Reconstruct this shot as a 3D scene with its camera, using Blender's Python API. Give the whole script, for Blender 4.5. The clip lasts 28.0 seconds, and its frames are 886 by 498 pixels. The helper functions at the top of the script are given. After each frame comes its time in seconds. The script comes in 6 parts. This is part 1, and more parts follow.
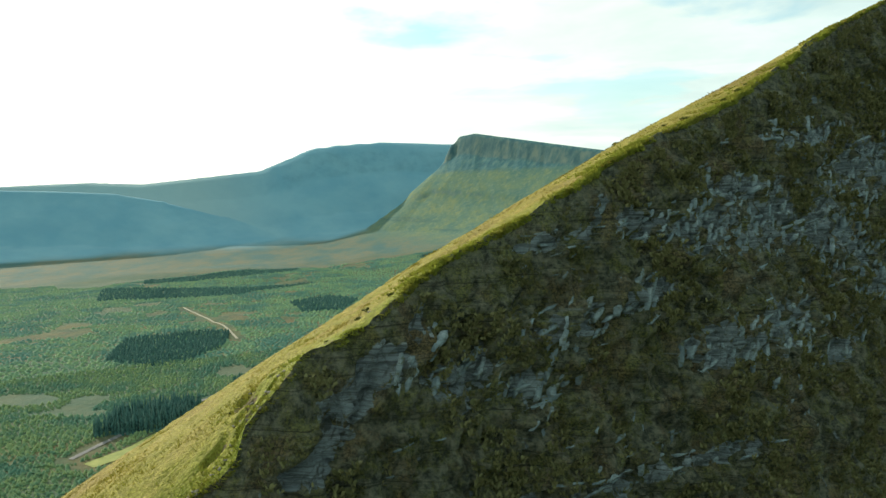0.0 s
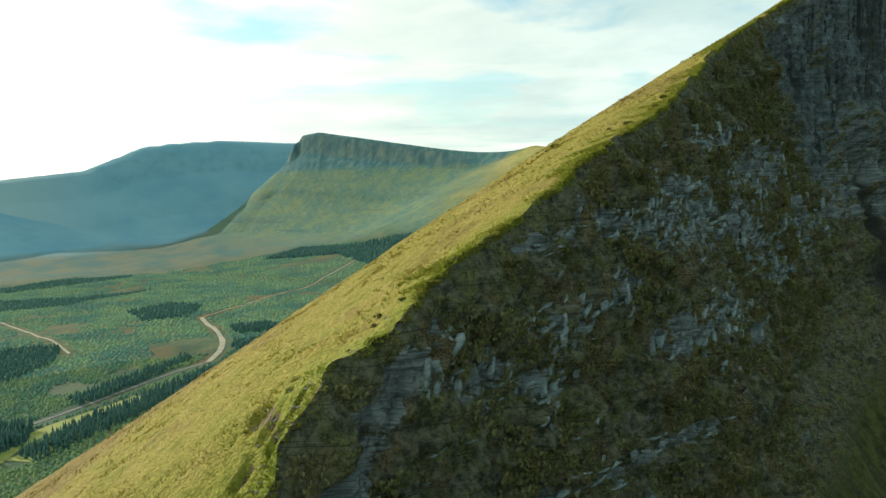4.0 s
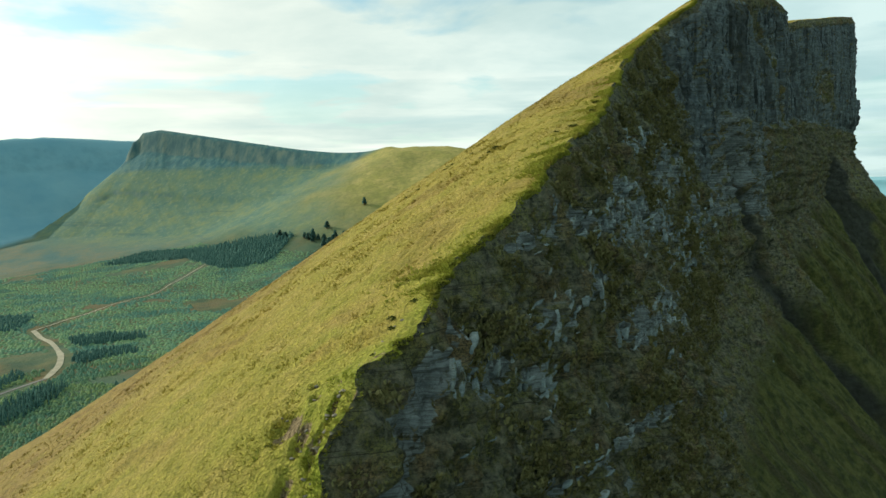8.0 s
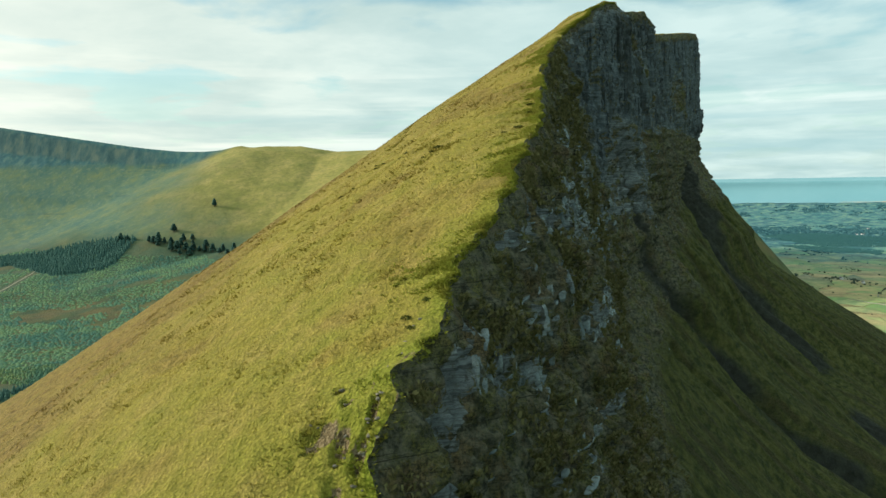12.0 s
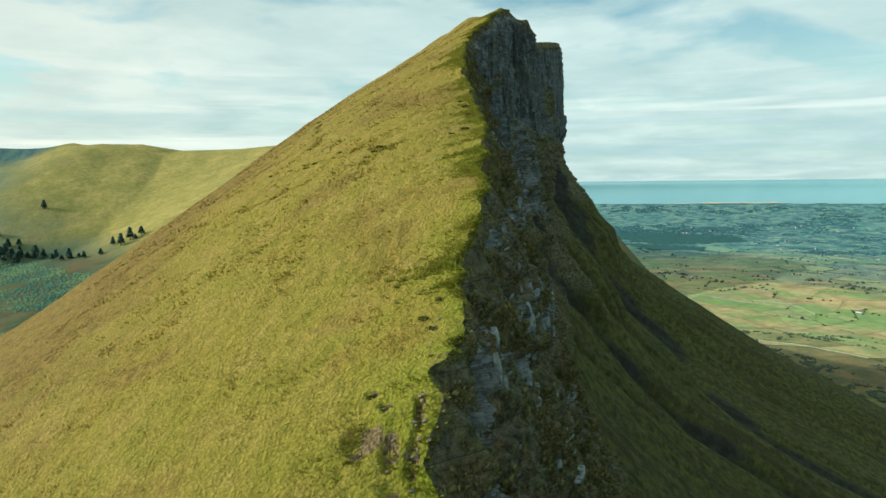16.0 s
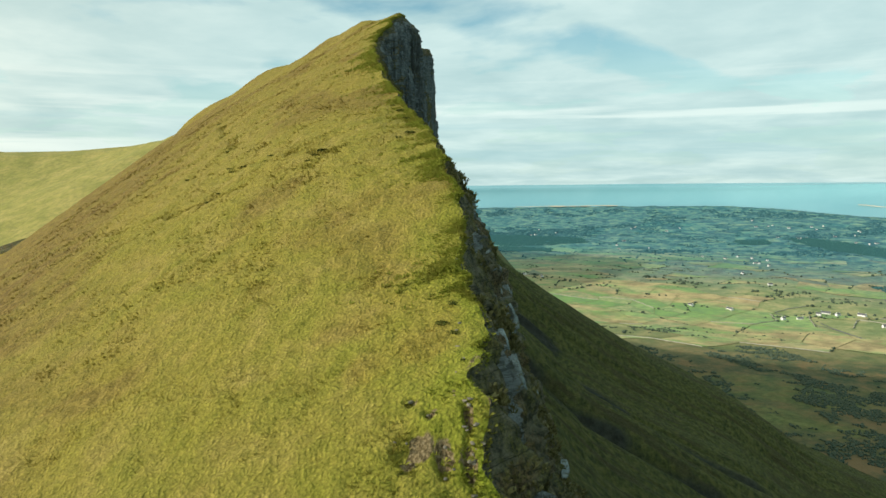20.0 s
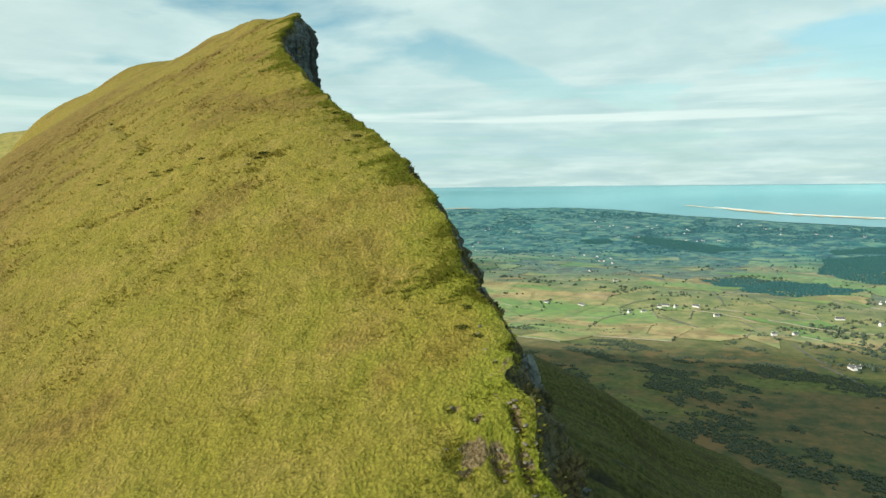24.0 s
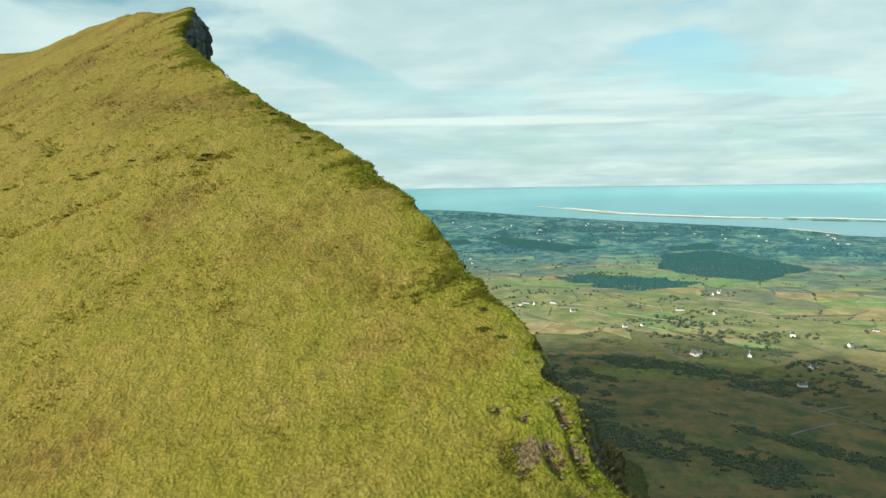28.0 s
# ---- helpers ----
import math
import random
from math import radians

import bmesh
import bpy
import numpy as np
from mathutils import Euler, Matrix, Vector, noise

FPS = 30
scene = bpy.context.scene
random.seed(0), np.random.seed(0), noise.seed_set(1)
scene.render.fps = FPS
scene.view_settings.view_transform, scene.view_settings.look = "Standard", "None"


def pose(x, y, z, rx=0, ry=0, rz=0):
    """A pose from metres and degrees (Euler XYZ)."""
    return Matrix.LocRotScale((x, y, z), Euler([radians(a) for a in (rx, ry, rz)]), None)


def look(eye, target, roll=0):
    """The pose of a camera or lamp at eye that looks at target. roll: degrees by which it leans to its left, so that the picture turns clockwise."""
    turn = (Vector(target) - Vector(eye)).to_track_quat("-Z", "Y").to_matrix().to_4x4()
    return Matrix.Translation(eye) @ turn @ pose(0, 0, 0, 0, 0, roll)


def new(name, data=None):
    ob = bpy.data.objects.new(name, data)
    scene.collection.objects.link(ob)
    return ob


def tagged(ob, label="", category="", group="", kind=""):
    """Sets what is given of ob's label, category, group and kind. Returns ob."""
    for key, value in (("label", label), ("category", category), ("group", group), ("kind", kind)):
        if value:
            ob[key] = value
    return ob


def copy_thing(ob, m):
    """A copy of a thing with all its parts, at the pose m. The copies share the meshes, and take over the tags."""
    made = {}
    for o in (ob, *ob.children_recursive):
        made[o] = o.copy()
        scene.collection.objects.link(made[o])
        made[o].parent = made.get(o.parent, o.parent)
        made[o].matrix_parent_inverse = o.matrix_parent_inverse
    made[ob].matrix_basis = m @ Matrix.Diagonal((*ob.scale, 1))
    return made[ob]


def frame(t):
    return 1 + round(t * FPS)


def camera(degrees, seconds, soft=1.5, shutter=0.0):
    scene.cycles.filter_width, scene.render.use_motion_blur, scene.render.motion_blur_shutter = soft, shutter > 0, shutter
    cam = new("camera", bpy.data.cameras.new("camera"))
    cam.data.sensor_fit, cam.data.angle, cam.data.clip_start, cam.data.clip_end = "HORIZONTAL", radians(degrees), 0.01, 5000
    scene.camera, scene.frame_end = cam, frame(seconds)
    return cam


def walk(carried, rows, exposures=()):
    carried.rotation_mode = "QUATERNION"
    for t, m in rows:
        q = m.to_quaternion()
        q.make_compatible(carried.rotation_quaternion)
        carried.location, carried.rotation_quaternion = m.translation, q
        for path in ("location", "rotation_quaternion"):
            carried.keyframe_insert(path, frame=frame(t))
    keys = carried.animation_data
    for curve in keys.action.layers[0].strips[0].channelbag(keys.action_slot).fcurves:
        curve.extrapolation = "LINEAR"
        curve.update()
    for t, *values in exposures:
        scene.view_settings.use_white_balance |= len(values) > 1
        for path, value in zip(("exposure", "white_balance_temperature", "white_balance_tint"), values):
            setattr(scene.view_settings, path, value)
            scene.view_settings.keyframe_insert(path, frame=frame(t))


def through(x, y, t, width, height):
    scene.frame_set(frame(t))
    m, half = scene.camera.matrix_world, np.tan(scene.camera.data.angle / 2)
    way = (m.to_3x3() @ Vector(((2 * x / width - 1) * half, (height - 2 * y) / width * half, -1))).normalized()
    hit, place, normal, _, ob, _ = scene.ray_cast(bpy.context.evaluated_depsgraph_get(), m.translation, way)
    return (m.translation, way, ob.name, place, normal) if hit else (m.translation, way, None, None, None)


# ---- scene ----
cam = camera(62.9, 28.0)
METRES, EYE, TILT, LEAN, TURN = 130.0, 0.0, -5.0, 1.3, 0.0
ROWS = [
    (0.0, 0.0, 0.0, 0.0, 0.0, 0.0, -0.0),
    (0.5, -0.0193, 0.0004, 0.0007, -1.52, 0.01, 0.22),
    (1.0, -0.0386, 0.0012, 0.0024, -3.05, -0.06, 0.41),
    (1.5, -0.058, 0.0027, 0.0027, -4.62, -0.05, 0.61),
    (2.0, -0.0771, 0.0041, 0.0035, -6.17, -0.07, 0.8),
    (2.5, -0.0964, 0.0067, 0.0045, -7.77, -0.13, 0.96),
    (4.5, -0.1685, 0.021, 0.0058, -13.78, -0.25, 1.61),
    (5.0, -0.1861, 0.0257, 0.0066, -15.27, -0.29, 1.74),
    (5.5, -0.2035, 0.0306, 0.0073, -16.76, -0.32, 1.88),
    (6.0, -0.2207, 0.0357, 0.0082, -18.21, -0.34, 1.99),
    (6.5, -0.2375, 0.0416, 0.0088, -19.66, -0.39, 2.09),
    (7.0, -0.2541, 0.0479, 0.0094, -21.11, -0.44, 2.2),
    (7.5, -0.2703, 0.0546, 0.0096, -22.57, -0.49, 2.31),
    (8.0, -0.2863, 0.0618, 0.0095, -24.0, -0.55, 2.38),
    (8.5, -0.3023, 0.0694, 0.0098, -25.47, -0.63, 2.45),
    (9.0, -0.3179, 0.0771, 0.0099, -26.89, -0.7, 2.56),
    (9.5, -0.3335, 0.0855, 0.0101, -28.34, -0.74, 2.63),
    (10.0, -0.3489, 0.0942, 0.0105, -29.81, -0.78, 2.73),
    (10.5, -0.3642, 0.1033, 0.0109, -31.27, -0.85, 2.82),
    (11.0, -0.3793, 0.1131, 0.0119, -32.76, -0.93, 2.87),
    (11.5, -0.3941, 0.1232, 0.0123, -34.25, -0.95, 2.96),
    (12.0, -0.4086, 0.1333, 0.0131, -35.7, -1.0, 3.07),
    (12.5, -0.4231, 0.144, 0.0138, -37.18, -1.04, 3.14),
    (14.5, -0.4775, 0.1896, 0.0176, -43.05, -1.36, 3.36),
    (15.0, -0.4902, 0.2018, 0.0182, -44.49, -1.42, 3.45),
    (15.5, -0.5025, 0.2145, 0.0188, -45.94, -1.48, 3.53),
    (16.0, -0.5146, 0.2276, 0.0198, -47.42, -1.56, 3.6),
    (16.5, -0.5263, 0.241, 0.0208, -48.9, -1.61, 3.69),
    (17.0, -0.5375, 0.2547, 0.0219, -50.38, -1.66, 3.78),
    (17.5, -0.5486, 0.2688, 0.0234, -51.87, -1.74, 3.87),
    (18.0, -0.5591, 0.2831, 0.0244, -53.32, -1.78, 3.94),
    (18.5, -0.5691, 0.2974, 0.0254, -54.77, -1.84, 4.02),
    (19.0, -0.5789, 0.3118, 0.0263, -56.22, -1.89, 4.11),
    (19.5, -0.5884, 0.3266, 0.0276, -57.69, -1.94, 4.21),
    (20.0, -0.5972, 0.3416, 0.029, -59.13, -2.02, 4.32),
    (20.5, -0.6058, 0.3567, 0.0304, -60.56, -2.08, 4.4),
    (22.5, -0.6364, 0.4189, 0.0362, -66.3, -2.37, 4.8),
    (23.0, -0.6431, 0.435, 0.038, -67.74, -2.47, 4.87),
    (23.5, -0.6493, 0.4512, 0.0394, -69.19, -2.57, 4.95),
    (24.0, -0.6553, 0.4676, 0.0411, -70.64, -2.69, 5.04),
    (24.5, -0.661, 0.484, 0.0427, -72.09, -2.81, 5.12),
    (25.0, -0.6661, 0.5007, 0.0443, -73.53, -2.91, 5.18),
    (25.5, -0.6709, 0.5176, 0.0461, -74.96, -3.03, 5.26),
    (26.0, -0.6752, 0.5347, 0.0483, -76.39, -3.17, 5.34),
    (26.5, -0.679, 0.5521, 0.0503, -77.8, -3.27, 5.41),
    (27.0, -0.6826, 0.5692, 0.052, -79.23, -3.37, 5.47),
    (27.5, -0.6856, 0.5863, 0.0537, -80.65, -3.48, 5.55),
    (28.0, -0.6882, 0.6024, 0.0547, -81.99, -3.54, 5.62),
]
walk(cam, [(t, pose(0, 0, EYE, TILT, LEAN, TURN) @ pose(METRES * x, METRES * y, METRES * z, 90 + pitch, roll, yaw)) for t, x, y, z, yaw, pitch, roll in ROWS],
     [(0.0, 0.5), (5.0, 0.36), (10.0, 0.26), (28.0, 0.2)])

# ---- sky and sun ----
SUN_AZ, SUN_EL = -43.0, 21.0      # degrees clockwise from +y, and above the horizon
world = bpy.data.worlds.new("sky")
scene.world = world
world.use_nodes = True
wn, wl = world.node_tree.nodes, world.node_tree.links
wn.clear()
w_out = wn.new("ShaderNodeOutputWorld")
w_sky = wn.new("ShaderNodeTexSky")
w_sky.sky_type, w_sky.sun_disc = "NISHITA", False
w_sky.sun_elevation, w_sky.sun_rotation = radians(SUN_EL), radians(SUN_AZ)
w_sky.altitude, w_sky.air_density, w_sky.dust_density, w_sky.ozone_density = 300, 1.0, 0.7, 1.0
w_co = wn.new("ShaderNodeTexCoord")
w_sep = wn.new("ShaderNodeSeparateXYZ")
wl.new(w_co.outputs["Generated"], w_sep.inputs[0])


def w_math(op, a, b=None):
    n = wn.new("ShaderNodeMath")
    n.operation = op
    for i, v in enumerate((a, b)):
        if v is None:
            continue
        if isinstance(v, (int, float)):
            n.inputs[i].default_value = v
        else:
            wl.new(v, n.inputs[i])
    return n.outputs[0]


# clouds: a broken deck, seen in perspective
w_den = w_math("ADD", w_math("MAXIMUM", w_sep.outputs[2], -0.06), 0.12)
w_str = wn.new("ShaderNodeCombineXYZ")
wl.new(w_math("DIVIDE", w_sep.outputs[0], w_den), w_str.inputs[0])
wl.new(w_math("DIVIDE", w_sep.outputs[1], w_den), w_str.inputs[1])


def w_noise(scale, detail, rough, offset=0.0):
    n = wn.new("ShaderNodeTexNoise")
    n.inputs["Scale"].default_value = scale
    n.inputs["Detail"].default_value = detail
    n.inputs["Roughness"].default_value = rough
    n.inputs["Distortion"].default_value = 0.25
    m = wn.new("ShaderNodeMapping")
    m.inputs["Location"].default_value = (offset, offset * 0.7, 0)
    wl.new(w_str.outputs[0], m.inputs[0])
    wl.new(m.outputs[0], n.inputs["Vector"])
    return n.outputs["Fac"]


def w_ramp(fac, stops):
    r = wn.new("ShaderNodeValToRGB")
    while len(r.color_ramp.elements) < len(stops):
        r.color_ramp.elements.new(0.5)
    for e, (p, col) in zip(r.color_ramp.elements, stops):
        e.position, e.color = p, (*col, 1) if len(col) == 3 else col
    wl.new(fac, r.inputs[0])
    return r.outputs[0]


def w_mix(fac, a, b, kind="MIX"):
    n = wn.new("ShaderNodeMix")
    n.data_type, n.blend_type = "RGBA", kind
    for sock, v in ((n.inputs[0], fac), (n.inputs[6], a), (n.inputs[7], b)):
        if isinstance(v, (int, float)):
            sock.default_value = v
        elif isinstance(v, tuple):
            sock.default_value = (*v, 1)
        else:
            wl.new(v, sock)
    return n.outputs[2]


SKY_STRENGTH = 0.12
cover = w_ramp(w_noise(1.05, 7, 0.52, 3.1), [(0.34, (0.1, 0.1, 0.1)), (0.47, (1, 1, 1))])
veil = w_ramp(w_sep.outputs[2], [(0.0, (0.95, 0.95, 0.95)), (0.07, (0.85, 0.85, 0.85)), (0.22, (0.0, 0.0, 0.0))])
cover = w_math("MAXIMUM", cover, veil)
tone = w_ramp(w_noise(1.25, 7, 0.55, 9.7), [(0.33, (3.45, 4.95, 5.0)), (0.48, (4.1, 5.55, 5.5)), (0.64, (5.0, 6.35, 6.15))])
w_low = wn.new("ShaderNodeMapping")
w_low.inputs["Scale"].default_value = (1.0, 1.0, 26.0)
wl.new(w_co.outputs["Generated"], w_low.inputs[0])
w_lines = wn.new("ShaderNodeTexNoise")
w_lines.inputs["Scale"].default_value, w_lines.inputs["Detail"].default_value, w_lines.inputs["Roughness"].default_value = 1.3, 6, 0.55
wl.new(w_low.outputs[0], w_lines.inputs["Vector"])
w_band = w_ramp(w_sep.outputs[2], [(0.008, (0, 0, 0)), (0.025, (1, 1, 1)), (0.09, (1, 1, 1)), (0.17, (0, 0, 0))])
lines = w_math("MULTIPLY", w_ramp(w_lines.outputs["Fac"], [(0.54, (0, 0, 0)), (0.63, (0.65, 0.65, 0.65))]), w_band)
gaps = w_math("MULTIPLY", w_ramp(w_lines.outputs["Fac"], [(0.36, (0.45, 0.45, 0.45)), (0.46, (0, 0, 0))]), w_band)
tone = w_mix(lines, tone, (6.4, 7.4, 7.0))
tone = w_mix(gaps, tone, (2.9, 4.7, 5.0))
# clouds are brighter round the sun, which stands behind them
w_dot = wn.new("ShaderNodeVectorMath")
w_dot.operation = "DOT_PRODUCT"
w_dot.inputs[1].default_value = (math.sin(radians(SUN_AZ)) * math.cos(radians(SUN_EL)), math.cos(radians(SUN_AZ)) * math.cos(radians(SUN_EL)), math.sin(radians(SUN_EL)))
wl.new(w_co.outputs["Generated"], w_dot.inputs[0])
w_glow = w_math("POWER", w_math("MAXIMUM", w_dot.outputs["Value"], 0.0), 5.0)
w_side = w_math("POWER", w_math("MAXIMUM", w_dot.outputs["Value"], 0.0), 1.2)
tone = w_mix(w_side, tone, w_mix(1.0, tone, (1.38, 1.08, 0.92), "MULTIPLY"))
tone = w_mix(w_glow, tone, (13.0, 12.6, 11.2))
sky_col = w_mix(w_math("MAXIMUM", w_math("MULTIPLY", cover, 0.96), w_math("MULTIPLY", w_glow, 0.8)), w_mix(1.0, w_sky.outputs[0], (0.78, 1.10, 1.0), "MULTIPLY"), tone)
w_bg = wn.new("ShaderNodeBackground")
w_bg.inputs[1].default_value = SKY_STRENGTH
wl.new(sky_col, w_bg.inputs[0])
wl.new(w_bg.outputs[0], w_out.inputs[0])

sun = new("sun", bpy.data.lights.new("sun", "SUN"))
sun.data.energy, sun.data.angle, sun.data.color = 3.9, radians(0.6), (1.0, 0.91, 0.76)
s_az, s_el = radians(SUN_AZ), radians(SUN_EL)
s_dir = Vector((math.sin(s_az) * math.cos(s_el), math.cos(s_az) * math.cos(s_el), math.sin(s_el)))
sun.matrix_world = look(s_dir * 1500, (0, 0, 0))


# ---- materials ----
class Nodes:
    """A short way to write node materials."""

    def __init__(self, name, rough=0.9, spec=0.2):
        self.mat = bpy.data.materials.new(name)
        self.mat.use_nodes = True
        self.t = self.mat.node_tree
        self.b = self.t.nodes["Principled BSDF"]
        self.b.inputs["Roughness"].default_value = rough
        self.b.inputs["Specular IOR Level"].default_value = spec
        self.geo = self.t.nodes.new("ShaderNodeNewGeometry")
        self.pos = self.geo.outputs["Position"]

    def put(self, sock, v):
        if isinstance(v, (int, float)):
            sock.default_value = v
        elif isinstance(v, tuple):
            sock.default_value = (*v, 1) if len(v) == 3 and sock.type == "RGBA" else v
        else:
            self.t.links.new(v, sock)

    def map(self, scale=(1, 1, 1), rot=(0, 0, 0), vec=None):
        m = self.t.nodes.new("ShaderNodeMapping")
        m.inputs["Scale"].default_value = scale
        m.inputs["Rotation"].default_value = [radians(a) for a in rot]
        self.t.links.new(vec or self.pos, m.inputs[0])
        return m.outputs[0]

    def noise(self, size, detail=4, rough=0.55, vec=None, distort=0.0):
        n = self.t.nodes.new("ShaderNodeTexNoise")
        n.inputs["Scale"].default_value = 1.0 / size
        n.inputs["Detail"].default_value = detail
        n.inputs["Roughness"].default_value = rough
        n.inputs["Distortion"].default_value = distort
        self.t.links.new(vec or self.pos, n.inputs["Vector"])
        return n.outputs["Fac"]

    def ramp(self, fac, stops):
        r = self.t.nodes.new("ShaderNodeValToRGB")
        while len(r.color_ramp.elements) < len(stops):
            r.color_ramp.elements.new(0.5)
        for e, (p, col) in zip(r.color_ramp.elements, stops):
            e.position = p
            e.color = (*col, 1) if isinstance(col, tuple) else (col, col, col, 1)
        self.t.links.new(fac, r.inputs[0])
        return r.outputs[0]

    def mix(self, fac, a, b, kind="MIX"):
        n = self.t.nodes.new("ShaderNodeMix")
        n.data_type, n.blend_type = "RGBA", kind
        self.put(n.inputs[0], fac)
        self.put(n.inputs[6], a)
        self.put(n.inputs[7], b)
        return n.outputs[2]

    def math(self, op, a, b=0.0):
        n = self.t.nodes.new("ShaderNodeMath")
        n.operation = op
        self.put(n.inputs[0], a)
        self.put(n.inputs[1], b)
        return n.outputs[0]

    def up(self):
        s = self.t.nodes.new("ShaderNodeSeparateXYZ")
        self.t.links.new(self.geo.outputs["Normal"], s.inputs[0])
        return s.outputs[2]

    def attribute(self, name):
        a = self.t.nodes.new("ShaderNodeAttribute")
        a.attribute_name = name
        return a.outputs["Fac"]

    def rand(self):
        return self.t.nodes.new("ShaderNodeObjectInfo").outputs["Random"]

    def island(self):
        return self.geo.outputs["Random Per Island"]

    def done(self, colour, bump=None, strength=0.5, dist=0.3, through=0.0):
        self.put(self.b.inputs["Base Color"], colour)
        if bump is not None:
            n = self.t.nodes.new("ShaderNodeBump")
            n.inputs["Strength"].default_value = strength
            n.inputs["Distance"].default_value = dist
            self.put(n.inputs["Height"], bump)
            self.t.links.new(n.outputs[0], self.b.inputs["Normal"])
        if through:
            # thin blades let light through
            thin = self.t.nodes.new("ShaderNodeBsdfTranslucent")
            self.put(thin.inputs[0], colour)
            both = self.t.nodes.new("ShaderNodeMixShader")
            both.inputs[0].default_value = through
            self.t.links.new(self.b.outputs[0], both.inputs[1])
            self.t.links.new(thin.outputs[0], both.inputs[2])
            self.t.links.new(both.outputs[0], self.t.nodes["Material Output"].inputs[0])
        return self.mat


def grass_material(name="hill_grass", blades=False):
    n = Nodes(name, 0.9, 0.15)
    big = n.noise(34, 4, 0.6)
    mid = n.noise(6, 5, 0.65)
    fine = n.noise(0.30, 5, 0.72)
    tuss = n.noise(1.5, 4, 0.65)
    lump = n.t.nodes.new("ShaderNodeTexVoronoi")
    lump.feature, lump.inputs["Scale"].default_value, lump.inputs["Smoothness"].default_value = "SMOOTH_F1", 2.1, 0.5
    bend = n.t.nodes.new("ShaderNodeTexNoise")
    bend.inputs["Scale"].default_value, bend.inputs["Detail"].default_value = 0.9, 3
    n.t.links.new(n.pos, bend.inputs["Vector"])
    shift = n.t.nodes.new("ShaderNodeVectorMath")
    shift.operation = "MULTIPLY_ADD"
    n.t.links.new(bend.outputs["Color"], shift.inputs[0])
    shift.inputs[1].default_value = (1.2, 1.2, 1.2)
    n.t.links.new(n.pos, shift.inputs[2])
    n.t.links.new(shift.outputs[0], lump.inputs["Vector"])
    lump = lump.outputs["Distance"]
    col = n.ramp(mid, [(0.3, (0.285, 0.262, 0.038)), (0.52, (0.345, 0.290, 0.054)), (0.72, (0.395, 0.315, 0.080))])
    col = n.mix(n.ramp(big, [(0.50, 0.0), (0.70, 0.45)]), col, (0.40, 0.285, 0.062))
    col = n.mix(n.ramp(n.noise(17, 3, 0.5), [(0.54, 0.0), (0.74, 0.4)]), col, (0.275, 0.275, 0.022))
    if blades:
        col = n.mix(n.ramp(n.island(), [(0.45, 0.0), (1.0, 0.4)]), col, (0.52, 0.42, 0.10))
    at = n.attribute("bracken")
    col = n.mix(n.math("MULTIPLY", n.math("MAXIMUM", at, 0.0), n.ramp(mid, [(0.3, 0.45), (0.6, 1.0)])), col, n.ramp(tuss, [(0.38, (0.165, 0.110, 0.028)), (0.58, (0.290, 0.205, 0.052))]))
    col = n.mix(n.math("MULTIPLY", n.math("MAXIMUM", n.math("MULTIPLY", at, -1.0), 0.0), n.ramp(mid, [(0.3, 0.9), (0.65, 0.35)])), col, (0.225, 0.290, 0.022))
    # tussocks: relief shading put into the colour, dark between, pale at the tips
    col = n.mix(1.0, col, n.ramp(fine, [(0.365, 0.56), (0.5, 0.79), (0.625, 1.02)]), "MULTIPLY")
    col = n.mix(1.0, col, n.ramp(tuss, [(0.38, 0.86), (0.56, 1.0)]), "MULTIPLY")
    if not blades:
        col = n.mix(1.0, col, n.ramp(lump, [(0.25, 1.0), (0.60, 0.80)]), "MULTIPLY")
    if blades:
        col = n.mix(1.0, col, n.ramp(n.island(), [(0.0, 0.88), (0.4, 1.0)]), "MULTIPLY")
        return n.done(col, through=0.3)
    soil = n.ramp(n.noise(0.4, 5, 0.7), [(0.38, (0.055, 0.042, 0.020)), (0.5, (0.135, 0.104, 0.050)), (0.62, (0.235, 0.190, 0.110))])
    worn = n.ramp(n.math("ADD", n.attribute("bare"), n.math("MULTIPLY", n.math("SUBTRACT", fine, 0.5), 0.7)), [(0.42, 0.0), (0.52, 1.0)])
    col = n.mix(worn, col, soil)
    return n.done(col, n.math("SUBTRACT", n.math("ADD", n.math("MULTIPLY", fine, 0.6), n.math("MULTIPLY", tuss, 0.8)), n.math("MULTIPLY", lump, 0.8)), 0.9, 0.36)


